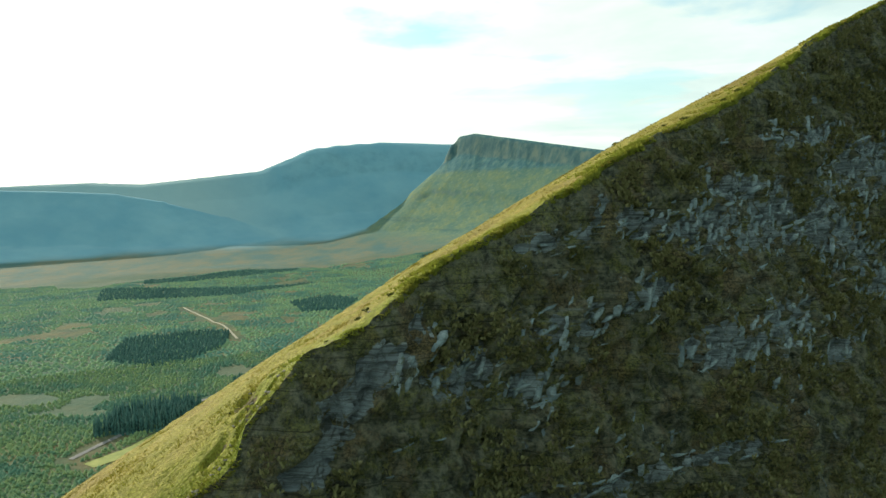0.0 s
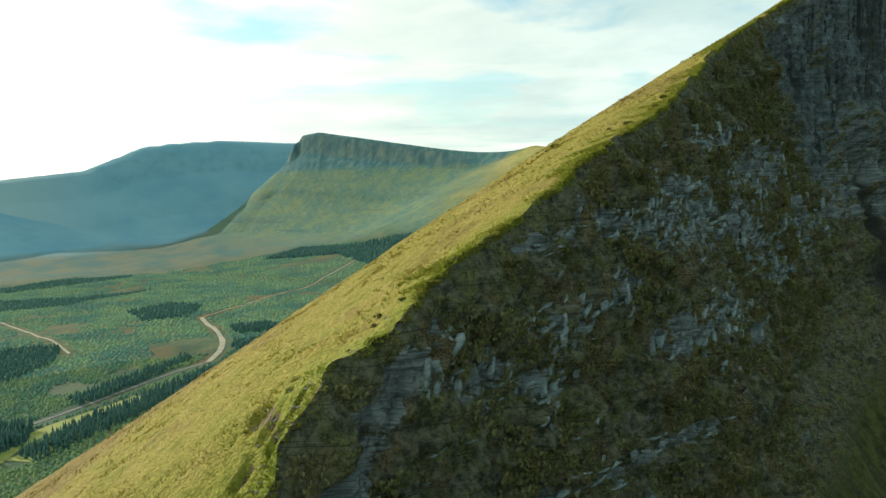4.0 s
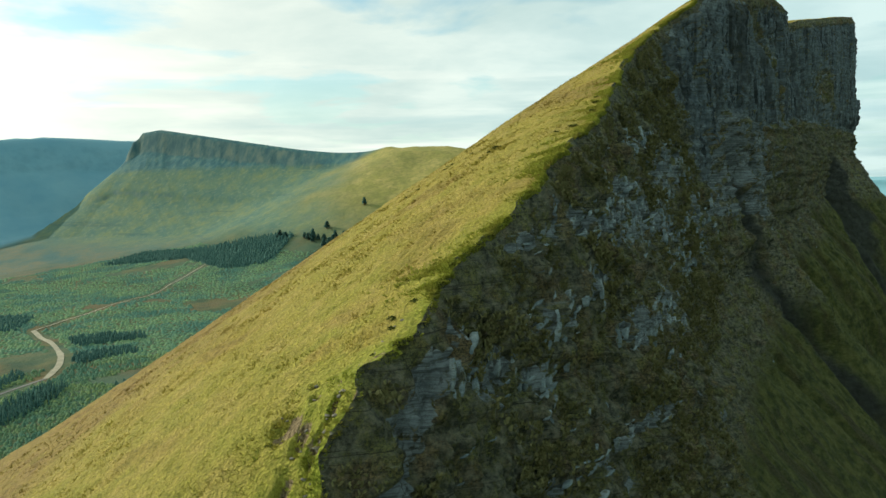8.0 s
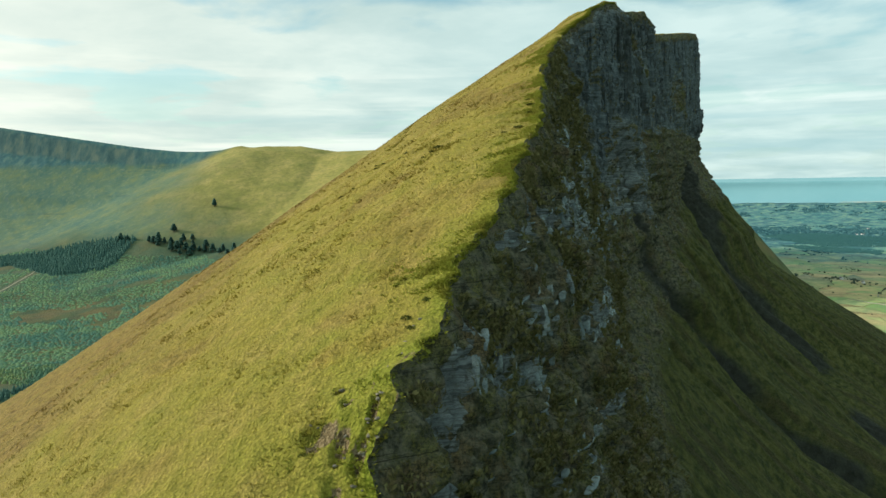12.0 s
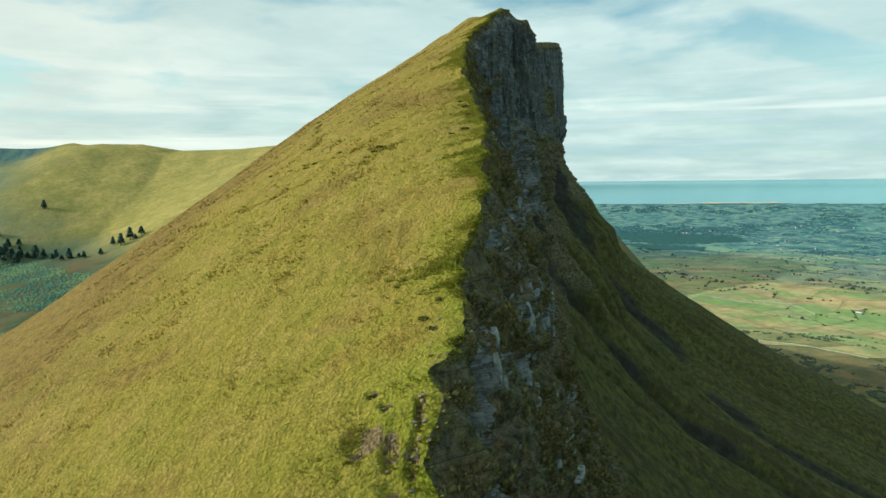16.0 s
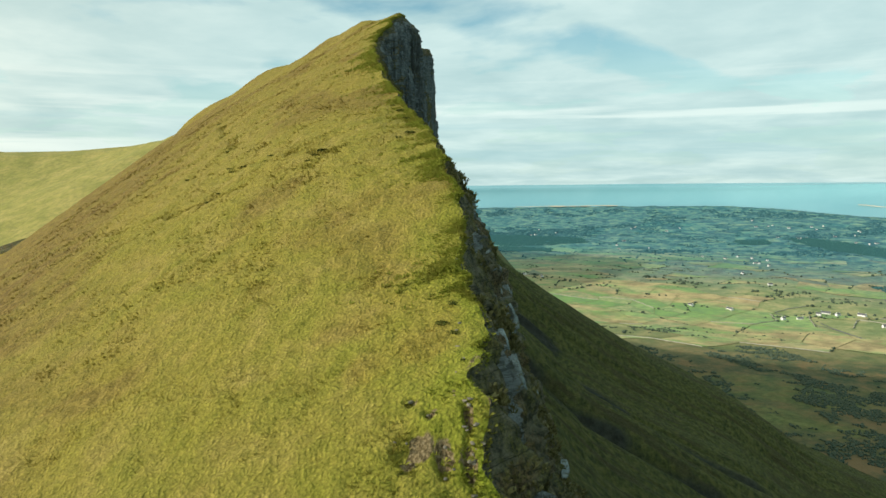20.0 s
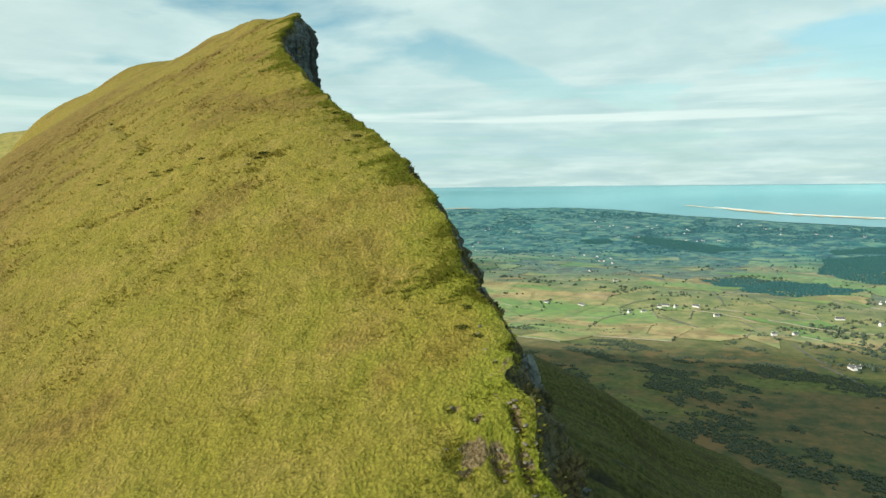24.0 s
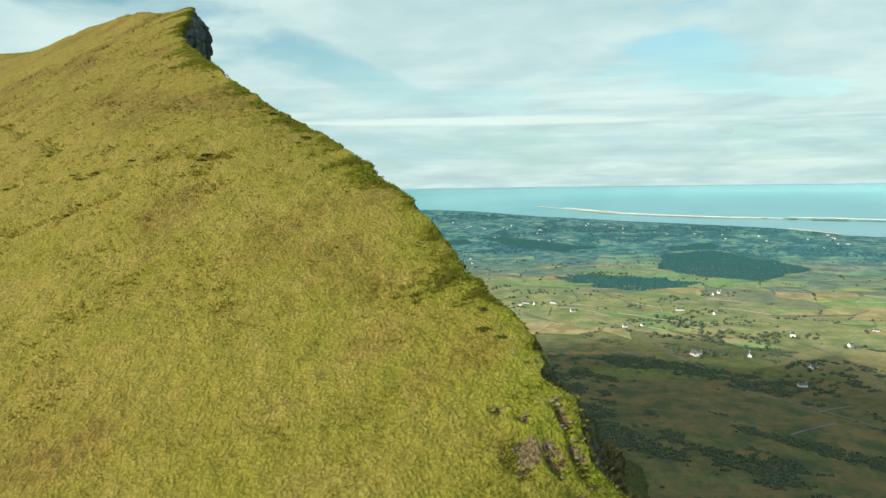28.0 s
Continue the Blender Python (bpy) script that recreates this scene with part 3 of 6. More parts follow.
def land(x, y):
    """Height of the ground, and which land it is."""
    r = np.hypot(x, y)
    rt = far_range(r)
    base = -FLOOR * np.where(r < 2500, 1.0, r / np.maximum(rt, 1)) - r * 0.0119 * (1 - np.exp(-rt / 4000))
    roll = fbm(x / 260, y / 260, 0.3, 4)
    base = base + 7 * roll * smooth(r, 300, 900) * (1 - smooth(r, 2600, 3600))
    gul = fbm(x / 120, y / 120, 2.1, 4)
    # the far plateau
    da, _ = crest_dist(x, y, HILL_A)
    za = hill(x, y, HILL_A, lambda d, zc: np.interp(d, [0, 60, 180, 420, 620, 900, 2500], [0, 30, 200, 420, 520, 560, 1900]) * np.clip((zc + 330) / 590, 0.3, 1))
    za = za + 5 * gul * smooth(da, 15, 120) * (1 - smooth(da, 350, 600))
    # the scarp with its bluff
    db, _ = crest_dist(x, y, HILL_B)
    bear = np.degrees(np.arctan2(x, y))
    bw = bear + 0.35 * vnoise(bear * 0.6, 0.3, 2.4)
    rib = np.abs(vnoise(bw * 1.1 + db / 260, 0.4, 4.4)) + 0.6 * np.abs(vnoise(bw * 2.7 + db / 100, 1.4, 1.4)) + 0.4 * np.abs(vnoise(bw * 6.1 + db / 60, 2.4, 0.4))
    zb = hill(x, y, HILL_B, lambda d, zc: np.interp(d, [0, 14, 60, 110, 250, 266, 300, 500, 840, 1150, 2500], [0, 3, 110, 160, 285, 312, 345, 490, 560, 600, 1900]) * np.clip((zc + 300) / 560, 0.12, 1.05))
    rill = np.abs(vnoise(bear * 2.3 - db / 95, 0.7, 3.1)) + 0.5 * np.abs(vnoise(bear * 4.7 - db / 60, 1.7, 6.1))
    zb = zb + 5 * (rill - 0.5) * smooth(db, 130, 240) * (1 - smooth(db, 380, 540))
    zb = zb - 12 * (rib - 0.45) * smooth(db, 8, 45) * smooth(zb, 35, 105)
    # the long sunny shoulder
    d, _ = crest_dist(x, y, HILL_C)
    zs = hill(x, y, HILL_C, lambda d, zc: np.interp(d, [0, 120, 500, 900, 1250, 1700, 3000], [0, 22, 190, 390, 470, 560, 1900])) + 4 * gul * smooth(d, 30, 200) - 2.5 * np.abs(vnoise(x / 55, y / 55, 7.7)) * smooth(d, 20, 150)
    zd = hill(x, y, SHADE_RIDGE, lambda d, zc: np.interp(d, [0, 60, 350, 900], [0, 40, 380, 700]))
    near = smooth(np.degrees(np.arctan2(x, y)), 53, 48.5)
    zs = zs * near + (base - 160) * (1 - near)
    ze = hill(x, y, HILL_E, lambda d, zc: np.interp(d, [0, 30, 90, 180, 420, 700, 2500], [0, 5, 50, 110, 260, 320, 1900]) * np.clip((zc + 330) / 330, 0.2, 1))
    ze = ze + 5 * gul * smooth(crest_dist(x, y, HILL_E)[0], 20, 120)
    far = soft_max(za, ze, 6)
    z = soft_max(soft_max(base, far, 18), soft_max(zb, zs, 95), 14)
    # where the plateau's painted haze goes
    plateau_haze = smooth(far - np.maximum(np.maximum(base + 6, zb), zs), -40, 4)
    gold = smooth(zs - np.maximum(np.maximum(base + 90, zb), far), -20, 70)
    scarp = np.maximum(smooth(zb - np.maximum(base + 10, far), 0, 60), gold)
    gold = gold * smooth(bear + 3 * roll, 10, 20)
    scarp = scarp * (1 - gold)
    valley = smooth(bear, 40, 26)
    # pale: the plateau's sunward end, where its painted haze is lighter
    return np.maximum(z, zd), {"plateau_haze": plateau_haze, "scarp": scarp, "gold": gold, "valley": valley, "pale": smooth(bear, -11, -20) * smooth(za - ze, -6, 6)}


def ground_z(x, y):
    return land(x, y)[0]


def soft_max(a, b, k):
    m, d = np.maximum(a, b), np.abs(a - b)
    return m + k * np.exp(-d / k) * 0.5


def build_ground():
    az = np.concatenate([np.arange(-36, 119, 0.14), np.arange(119, 324, 2.5)])
    r = np.concatenate([[0, 120, 240], np.arange(330, 2400, 15), np.arange(2400, 4640, 11), np.linspace(4640, 4860, 10)])
    a, rr = np.meshgrid(np.radians(az), r)
    x, y = rr * np.sin(a), rr * np.cos(a)
    z, covers = land(x, y)
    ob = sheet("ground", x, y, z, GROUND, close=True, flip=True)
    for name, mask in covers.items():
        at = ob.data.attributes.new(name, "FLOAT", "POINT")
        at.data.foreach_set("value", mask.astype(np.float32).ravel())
    return tagged(ob, "green and brown moorland and pasture rising to far hills", "ground", kind="structure")


# ---- the near mountain: u runs along the crest, v towards the grassy side ----
UX, UY = 0.7799, 0.6259
SWELL = 0.4   # metres of gentle unevenness in the slope


def to_xy(u, v):
    return u * UX - v * UY, u * UY + v * UX


CREST_U = [-200, -60, 0, 20, 28, 34, 42, 53, 63, 76, 92, 118, 142, 168, 185, 204, 216, 224, 238, 254, 268, 278, 290, 318, 334, 341, 350, 380, 430, 525, 556, 566, 574, 590, 625, 700, 1100]
CREST_V = [96, 84, 74, 71, 70.5, 70.5, 69.6, 68.6, 67.6, 66.9, 66.1, 67.2, 70.4, 72.4, 72.6, 72.7, 69.3, 65.4, 61, 58.3, 58.5, 64, 57, 48, 45, 48, 62, 52, 38, 15, 11, 11.5, 40, 110, 240, 400, 700]
CREST_Z = [-150, -84, -50, -34, -27.3, -19.8, -15.9, -10.1, -6.1, -0.4, 5.9, 13.5, 22, 32.4, 38.2, 44.8, 50.2, 55.3, 61, 63.9, 64.5, 62, 68, 73, 72.5, 66, 62, 72, 82, 98, 102.5, 102, 98, 66, -10, -60, -160]


def crest_v(u):
    return np.interp(u, CREST_U, CREST_V)


def crest_z(u):
    return np.interp(u, CREST_U, CREST_Z)


def ragged(u):
    """The bites and bulges of the turf edge."""
    return 0.9 * fbm(u / 7, 0 * u, 3.3, 3) + 0.8 * vnoise(u / 2.3, 0 * u, 8.8) + 0.35 * vnoise(u / 0.9, 0 * u, 2.8) + (1 - smooth(u, 45, 75)) * 1.2 * vnoise(u / 3.4, 0 * u, 5.8)


POLY = {(0, 0): 9.07, (0, 1): -37.42, (0, 2): -18.21, (0, 3): 7.57, (0, 4): -0.89, (1, 0): 60.63, (1, 1): -13.09, (1, 2): -1.24, (1, 3): 0.4,
        (2, 0): -13.34, (2, 1): 1.47, (2, 2): -1.45, (3, 0): 4.58, (3, 1): 3.23, (4, 0): -2.14}


def slope_z(u, v):
    """The grassy slope's height."""
    uc, vv = np.clip(u, -80, 310), np.clip(v, 40, 260)
    a, b = (uc - 100) / 150, (vv - 70) / 100
    z = sum(k * a ** i * b ** j for (i, j), k in POLY.items())
    z = z - np.maximum(v - 260, 0) * 0.52 + np.minimum(u + 80, 0) * 0.6
    z = z + np.exp(-((u - 286) / 45) ** 2) * (3.2 * np.exp(-((v - 74) / 7) ** 2) - 1.2 * np.exp(-((v - 106) / 18) ** 2)) + 2.2 * np.exp(-((u - 306) / 20) ** 2 - ((v - 87) / 8) ** 2)
    z = z + np.clip(u - 310, 0, 150) * (0.18 - 0.3 * smooth(v, 160, 230)) + 37.0 * np.exp(-((v - 205.5) / 38) ** 2) * smooth(u, 442, 497) + 9.1 * np.exp(-((v - 134) / 22.3) ** 2) * smooth(u, 431, 491) - 5.0 * np.exp(-((v - 98) / 15) ** 2) * smooth(u, 380, 440)
    return z


def grass_z(u, v):
    """The same, brought to the crest line near it."""
    cv, cz = crest_v(u), crest_z(u)
    q = np.maximum(v - cv, 0)
    reach = 9 + smooth(u, 45, 85) + 25 * smooth(u, 260, 340)
    z = slope_z(u, v) + (cz - slope_z(u, cv)) * np.exp(-(q / reach) ** 1.5)
    return np.where(u > 280, np.minimum(z, cz + 0.02 * q), z)


def build_mountain():
    u = np.concatenate([np.arange(-200, -20, 6), np.arange(-20, 15, 1.5), np.arange(15, 130, 0.45), np.arange(130, 270, 0.7), np.arange(270, 580, 0.9), np.arange(580, 1100, 12)])
    cv, cz = crest_v(u) + ragged(u), crest_z(u) + 0.35 * fbm(u / 3, 0 * u, 1.7, 3)
    # grass side
    q = np.concatenate([np.arange(0, 3, 0.25), np.arange(3, 60, 0.5), np.arange(60, 110, 0.9), np.arange(110, 170, 2.0), np.arange(170, 420, 10), np.arange(420, 1000, 40)])
    uu, qq = np.meshgrid(u, q, indexing="ij")
    vv = cv[:, None] + qq
    z = grass_z(uu, vv)
    near = np.exp(-qq / 1.5)
    z = z * (1 - near) + cz[:, None] * near
    wav = smooth(qq, 0.5, 6)
    z = z + wav * (SWELL * fbm(uu / 14, vv / 14, 0.5, 3) + 0.42 * np.abs(vnoise(uu / 1.6, vv / 1.6, 6.1)) + 0.22 * np.abs(vnoise(uu / 0.95, vv / 0.95, 2.1))) + scars(uu, vv) + ledges(uu, vv)
    x, y = to_xy(uu, vv)
    root = new("mountain")
    tagged(root, "steep grassy mountain ridge with a dark shaded cliff", "mountain", kind="structure")
    g = sheet("grass_slope", x, y, z, GRASS)
    g.parent = root
    g["label"] = "sunlit yellow-green tussocky grass slope"
    cover = g.data.attributes.new("bracken", "FLOAT", "POINT")
    cover.data.foreach_set("value", bracken(uu, vv, qq).astype(np.float32).ravel())
    bare = g.data.attributes.new("bare", "FLOAT", "POINT")
    bare.data.foreach_set("value", bare_soil(uu, vv).astype(np.float32).ravel())
    # cliff side: rows by the drop below the crest
    h = np.concatenate([np.arange(0, 110, 0.55), np.arange(110, 180, 1.5), np.arange(180, 480, 8)])
    uu, hh = np.meshgrid(u, h, indexing="ij")
    zz = cz[:, None] - hh
    out, rock, wet_shade, low, wall = cliff_out(uu, zz, hh, cz[:, None])
    x, y = to_xy(uu, cv[:, None] - out)
    zz = np.maximum(zz, -306)
    c = sheet("cliff_face", x, y, zz, CLIFF, flip=True)
    c.parent = root
    c["label"] = "dark layered limestone cliff with hanging turf and scree"
    at = c.data.attributes.new("rock", "FLOAT", "POINT")
    at.data.foreach_set("value", rock.astype(np.float32).ravel())
    at = c.data.attributes.new("wall", "FLOAT", "POINT")
    at.data.foreach_set("value", np.clip(wall, 0, 1).astype(np.float32).ravel())
    at = c.data.attributes.new("talus", "FLOAT", "POINT")
    at.data.foreach_set("value", low.astype(np.float32).ravel())
    at = c.data.attributes.new("wet_shade", "FLOAT", "POINT")
    at.data.foreach_set("value", np.clip(wet_shade, 0, 1).astype(np.float32).ravel())
    return root


def bracken(u, v, q):
    """Where the grass gives way to brown bracken."""
    far = smooth(q + 18 * fbm(u / 22, v / 22, 3.7, 4), 50, 88)
    brown = np.clip(0.95 * far * (1 - smooth(u, 300, 370)) + 0.6 * smooth(fbm(u / 16, v / 16, 9.2, 3), 0.25, 0.7) + 0.35 * smooth(u, 110, 190), 0, 1)
    # negative values: lusher green beside the edge
    return brown - np.exp(-q / 7) * (0.45 + 0.45 * smooth(u, 80, 45)) * (1 - brown) - 0.2 * (1 - smooth(u + 12 * fbm(u / 12, v / 12, 1.9, 3), 50, 115)) * (1 - brown)


# worn soil patches on the slope: u, v, half length, half width
BARE = ((32.7, 77.3, 1.3, 1.8), (31.3, 74.4, 1.4, 0.9), (37.3, 76.9, 0.5, 0.6), (35.2, 75.4, 0.6, 0.5), (33.6, 71.8, 1.2, 0.5), (30.4, 72.2, 1.5, 0.6), (27.5, 74.0, 1.3, 0.7))
# old tracks and turf steps across the slope: u, v along each
LEDGES = (((108.5, 84.0), (112.5, 87.5), (118.0, 92.5), (124.0, 97.5), (127.0, 105.0), (131.0, 107.5), (140.0, 117.0)), ((106.5, 89.0), (108.8, 91.6), (112.0, 99.0), (115.0, 108.5), (118.0, 118.0)),
          ((147.0, 108.0), (165.0, 112.0), (199.0, 119.5)))


def scars(u, v):
    """Turf torn away: a sharp step on the upper side, running out below."""
    d = 0.0
    for a, b, la, lb in BARE:
        m = np.exp(-(((u - a) / la) ** 2 + ((v - b) / lb) ** 2) ** 2 * 0.8)
        d = d - m * 1.3 * smooth((v - b) / lb + 0.3 * vnoise(u / 0.7, v / 0.7, a), -1.2, 0.7)
    return d


def ledges(u, v):
    d = 0.0
    for line in LEDGES:
        for (a0, b0), (a1, b1) in zip(line[:-1], line[1:]):
            du, dv = a1 - a0, b1 - b0
            t = np.clip(((u - a0) * du + (v - b0) * dv) / (du * du + dv * dv), 0, 1)
            gap = np.hypot(u - a0 - t * du, v - b0 - t * dv)
            d = np.minimum(d, -0.8 * np.exp(-(gap / 0.8) ** 2))
    return d * smooth(vnoise(u / 4, v / 4, 3.9), -0.35, 0.1)


def bare_soil(u, v):
    m = 0.0
    for a, b, la, lb in BARE:
        m = np.maximum(m, np.exp(-((u - a) / la) ** 2 - ((v - b) / lb) ** 2))
    q = v - crest_v(u) - ragged(u)
    edge = smooth(q, 3.6, 0.6) * smooth(vnoise(u / 2.4, v / 1.6, 4.4) + 0.4 * vnoise(u / 0.8, v / 0.8, 1.4), 0.0, 0.35) * (1 - smooth(u, 34, 46)) * 0.8
    return np.maximum(m, edge) * (0.85 + 0.8 * fbm(u / 1.1, v / 1.1, 7.0, 2))


# outcrops of bare rock in the turf of the face: u, z, half length, half height, rise
OUTCROPS = ((84, -5.5, 9, 2.6, 0.05), (100, -6.5, 13, 4.8, 0), (118, -8, 14, 5.5, 0), (136, -9, 13, 6, 0), (96, -23.5, 9, 3.5, 0.03), (110, -22.5, 13, 4.8, 0.03), (113, -1.5, 18, 2.2, 0), (42, -21.2, 9, 2.6, 0.55), (54, -22.5, 6, 2.6, 0.2),
            (62, -24.5, 6, 2.2, 0), (70, -37, 14, 1.6, -0.02), (90, -37.3, 12, 1.5, 0), (66, -7.6, 6, 1.6, 0.1), (74, -6.6, 6, 1.5, 0.1), (70, -17.5, 8, 2.6, 0.1), (82, -15.5, 8, 2.0, 0.1), (148, -13, 16, 7, 0), (165, 2, 22, 7, 0.1),
            (140, 8, 18, 2.5, 0.1), (185, -12, 14, 10, 0), (34, -28, 5, 2.4, 0.5), (160, -22, 16, 3, 0), (130, -30, 14, 2, 0))


def cliff_out(u, z, h, cz):
    """How far the face stands out from below the crest, and where it is bare rock."""
    keys = [0, 100, 190, 230, 254, 333, 380, 480, 540]
    foot = np.interp(u, [-200] + keys, [-150, -60, -50, -38, -30, -28, -15, -10, -5, -8])
    brow = np.interp(u, [0, 190, 230, 254, 333, 380, 440, 560], [-60, -20, 22, 18, 22, 28, 27, 26])
    s1 = np.interp(u, keys, [0.32, 0.28, 0.22, 0.12, 0.08, 0.08, 0.10, 0.08, 0.06])
    s2 = np.interp(u, keys, [0.32, 0.30, 0.28, 0.35, 0.38, 0.42, 0.40, 0.28, 0.15])
    foot = np.minimum(foot, cz - 6)
    brow = np.clip(brow, foot, cz)
    below = np.maximum(foot - z, 0)
    out = s1 * np.minimum(h, cz - brow) + s2 * np.maximum(brow - np.maximum(z, foot), 0) + 2.0 * (1 - np.exp(-h / 3.0)) * (1 - 0.85 * smooth(u, 480, 545))
    out = out + np.interp(below, [0, 25, 58, 97, 135, 180, 230, 290], [0, 20, 52, 112, 173, 258, 325, 450])
    # buttresses and gullies, which drift as they run down
    deep = smooth(z, 22, -12)
    drift = np.maximum(10 - z, 0)
    bulge = 0.0
    for uc, slide, width, amount in ((206, 0.1, 12, 4), (229, 0.0, 10, -11), (229, 0.0, 3.5, -8), (300, -0.5, 20, 4)):
        bulge = bulge + amount * (0.5 + 0.5 * smooth(below, 0, 50)) * np.exp(-(np.abs(u - uc + slide * drift + 2.5 * vnoise(z / 14, 0 * u, uc)) / width) ** (2.0 if amount > 0 else 1.25))
    # the second gully bends as it runs down, steep on its far side
    gutter = np.interp(z, [-150, -126, -116, -97, -50, -8, 20], [362, 384, 422, 430, 434, 448, 452]) + 2.5 * vnoise(z / 14, 0 * u, 39.7)
    for width, amount in ((24, 5), (8, 6), (3.0, 6)):
        bulge = bulge - amount * (0.5 + 0.5 * smooth(below, 0, 50)) * np.exp(-(np.abs(u - gutter) / width) ** 1.25)
    out = out + bulge * deep
    # a grassy slot beside the summit tower, the wall set back beyond it, and a waist on the last tower
    slot = np.interp(z, [0, 17, 36, 66], [320, 317, 312, 292])
    out = out - smooth(z, -5, 18) * smooth(h, 1, 9) * (3.2 * np.exp(-((u - slot) / 4) ** 2) - 2.2 * smooth(u, 212, 255) * (1 - smooth(u, slot - 9, slot - 1)))
    out = out + 0.6 * np.exp(-((z - 42) / 6) ** 2) * smooth(u, 500, 550)
    # the spur under the last tower draws in at its neck and towards the foot
    out = out + np.interp(z, [-300, -120, -75, -50, -40, -8, 0, 8, 22, 34], [-16, -13, -9, -5, 2, 3, 0, -4, -5, 0]) * smooth(u, 420, 480)
    out = out - (14 + 6 * smooth(z, -45, -90)) * smooth(u, 244, 275) * (1 - smooth(u, 425, 470)) * smooth(z, 12, -25)
    out = out - np.interp(z, [-160, -125, -100, -75, -40], [34, 32, 22, 10, 0]) * smooth(u, 255, 310) * (1 - smooth(u, 440, 500))
    # bare rock
    steep = 1 - smooth(below, 4, 26)
    warp = 1.6 * fbm(u / 11, z / 11, 7.1, 3)
    beds = (z - 0.05 * u + warp) / 4.6
    row, part_of = np.floor(beds), beds % 1.0
    bell = smooth(part_of, 0.08, 0.40) * smooth(part_of, 1.0, 0.72)
    lat = fbm((u - 0.75 * z + 0.5 * warp) / 2.4, row * 5.3 + 0.5, 1.9, 3, 0.6)
    lean = 0.85 * lat + 0.55 * bell + 0.25 * fbm(u / 1.1, z / 1.1, 4.6, 2) - 0.25
    crops = 0.0
    for a, b, la, lb, tilt in OUTCROPS:
        crops = np.maximum(crops, np.exp(-(((u - a) / la) ** 2 + ((z - b - tilt * (u - a)) / lb) ** 2) ** 1.3))
    wall = smooth(u + 0.35 * (z - 20), 180, 210) * smooth(z, brow - 6, brow + 2) * smooth(h, 1.5, 7)
    tier = 0.85 * smooth(u, 185, 215) * (1 - smooth(u, 275, 305)) * smooth(z, -22, -8)
    rock = smooth(lean + 0.98 * np.maximum(np.maximum(crops, tier), wall * 1.25) - 0.72, -0.03, 0.24) * steep * smooth(h, 1.0, 3.0)
    rock = np.maximum(rock, 0.9 * smooth(wall, 0.35, 0.8))
    # ledges, ribs and lumps
    bed = z - 0.04 * u + 1.2 * fbm(u / 30, z / 30, 2.2, 2)
    plate = ((u - 0.75 * z + 1.4 * warp) / 3.6 + 0.35 * fbm(u / 3, z / 3, 6.2, 2)) % 1.0
    fine = ((bed / 0.9 + 0.4 * vnoise(u / 5, z / 5, 1.1)) % 1.0)
    wob = smooth(h, 0.6, 6)
    puff = 2.2 * np.abs(vnoise((u - 0.3 * z) / 2.9, z / 2.2, 5.1)) + 1.1 * np.abs(vnoise(u / 1.5, z / 1.2, 8.1))
    turf = 1.2 * fbm(u / 7, z / 5, 0.9, 3) + 0.8 * puff - 0.6 + 0.45 * fbm((u - 0.5 * z) / 2.6, z / 1.7, 5.1, 3) + 0.5 * bell
    out = out + wob * steep * (1.4 * fbm(u / 16, z / 20, 7.9, 3) + turf * (1 - 0.7 * rock) - rock * (1.0 - 0.6 * part_of - 0.3 * fine) + (0.35 + 0.65 * rock) * 1.7 * (plate - 0.5) * (1 - 0.85 * smooth(u, 200, 260)))
    ribs = smooth(u, 180, 212) * smooth(z, brow - 14, brow)
    block = (u + 1.5 * vnoise(z / 16, u / 30, 2.6)) / 4.3
    pillar = np.floor(block)
    course = np.floor(z / 7.0 + 9 * hashed(pillar, 0 * pillar, 0 * pillar + 3))
    thin = np.floor((u + 0.6 * vnoise(z / 8, u / 9, 5.2)) / 1.9)
    step = 0.9 * hashed(pillar, course, 0 * pillar + 5) + 2.4 * hashed(pillar, 0 * pillar, 0 * pillar + 8) + 0.8 * hashed(thin, np.floor(z / 9.0), 0 * thin + 2)
    cleft = np.exp(-((block % 1.0) / 0.12) ** 2) * (hashed(pillar, 0 * pillar, 0 * pillar + 1) > 0.45)
    out = out + wob * ribs * (3.0 * np.abs(vnoise(u / 13, z / 90, 3.0)) + step - 1.6 * cleft - 2.9)
    out = out + (1 - steep) * (0.9 * fbm(u / 18, z / 10, 4.2, 4) + 0.3 * fbm(u / 3, z / 2.5, 4.2, 3))
    scree = np.abs(vnoise(u / 13 + z / 90, z / 140, 9.0))
    out = out - (1 - steep) * 2.6 * (1 - smooth(scree, 0.0, 0.3))
    # gullies: wet rock, and the shade of the recess put into the colour
    wet_shade = 0.0
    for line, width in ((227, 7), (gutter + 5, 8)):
        wet_shade = np.maximum(wet_shade, np.exp(-((u - line + 3 * vnoise(z / 9, u / 40, 2.0)) / width) ** 2))
    wet_shade = wet_shade * smooth(z, 18, -6) * (0.85 + 0.5 * vnoise(u / 8, z / 14, 5.5)) * smooth(z, -240, -150) * 1.25
    # below the wall: moist rock, with the shade of the recess painted in
    wet_shade = np.maximum(wet_shade, 0.42 * smooth(u, 192, 226) * smooth(z, -60, -30) * smooth(z, brow + 4, brow - 10) * (0.75 + 0.6 * vnoise(u / 5, z / 11, 6.5)) * steep)
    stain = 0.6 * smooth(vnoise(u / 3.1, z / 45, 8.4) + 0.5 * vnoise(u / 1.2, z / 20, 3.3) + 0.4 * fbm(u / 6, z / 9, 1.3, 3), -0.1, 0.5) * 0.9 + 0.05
    dens = np.maximum(np.maximum(crops, tier * 1.3), wall * 1.3) * steep * smooth(h, 1.0, 3.0)
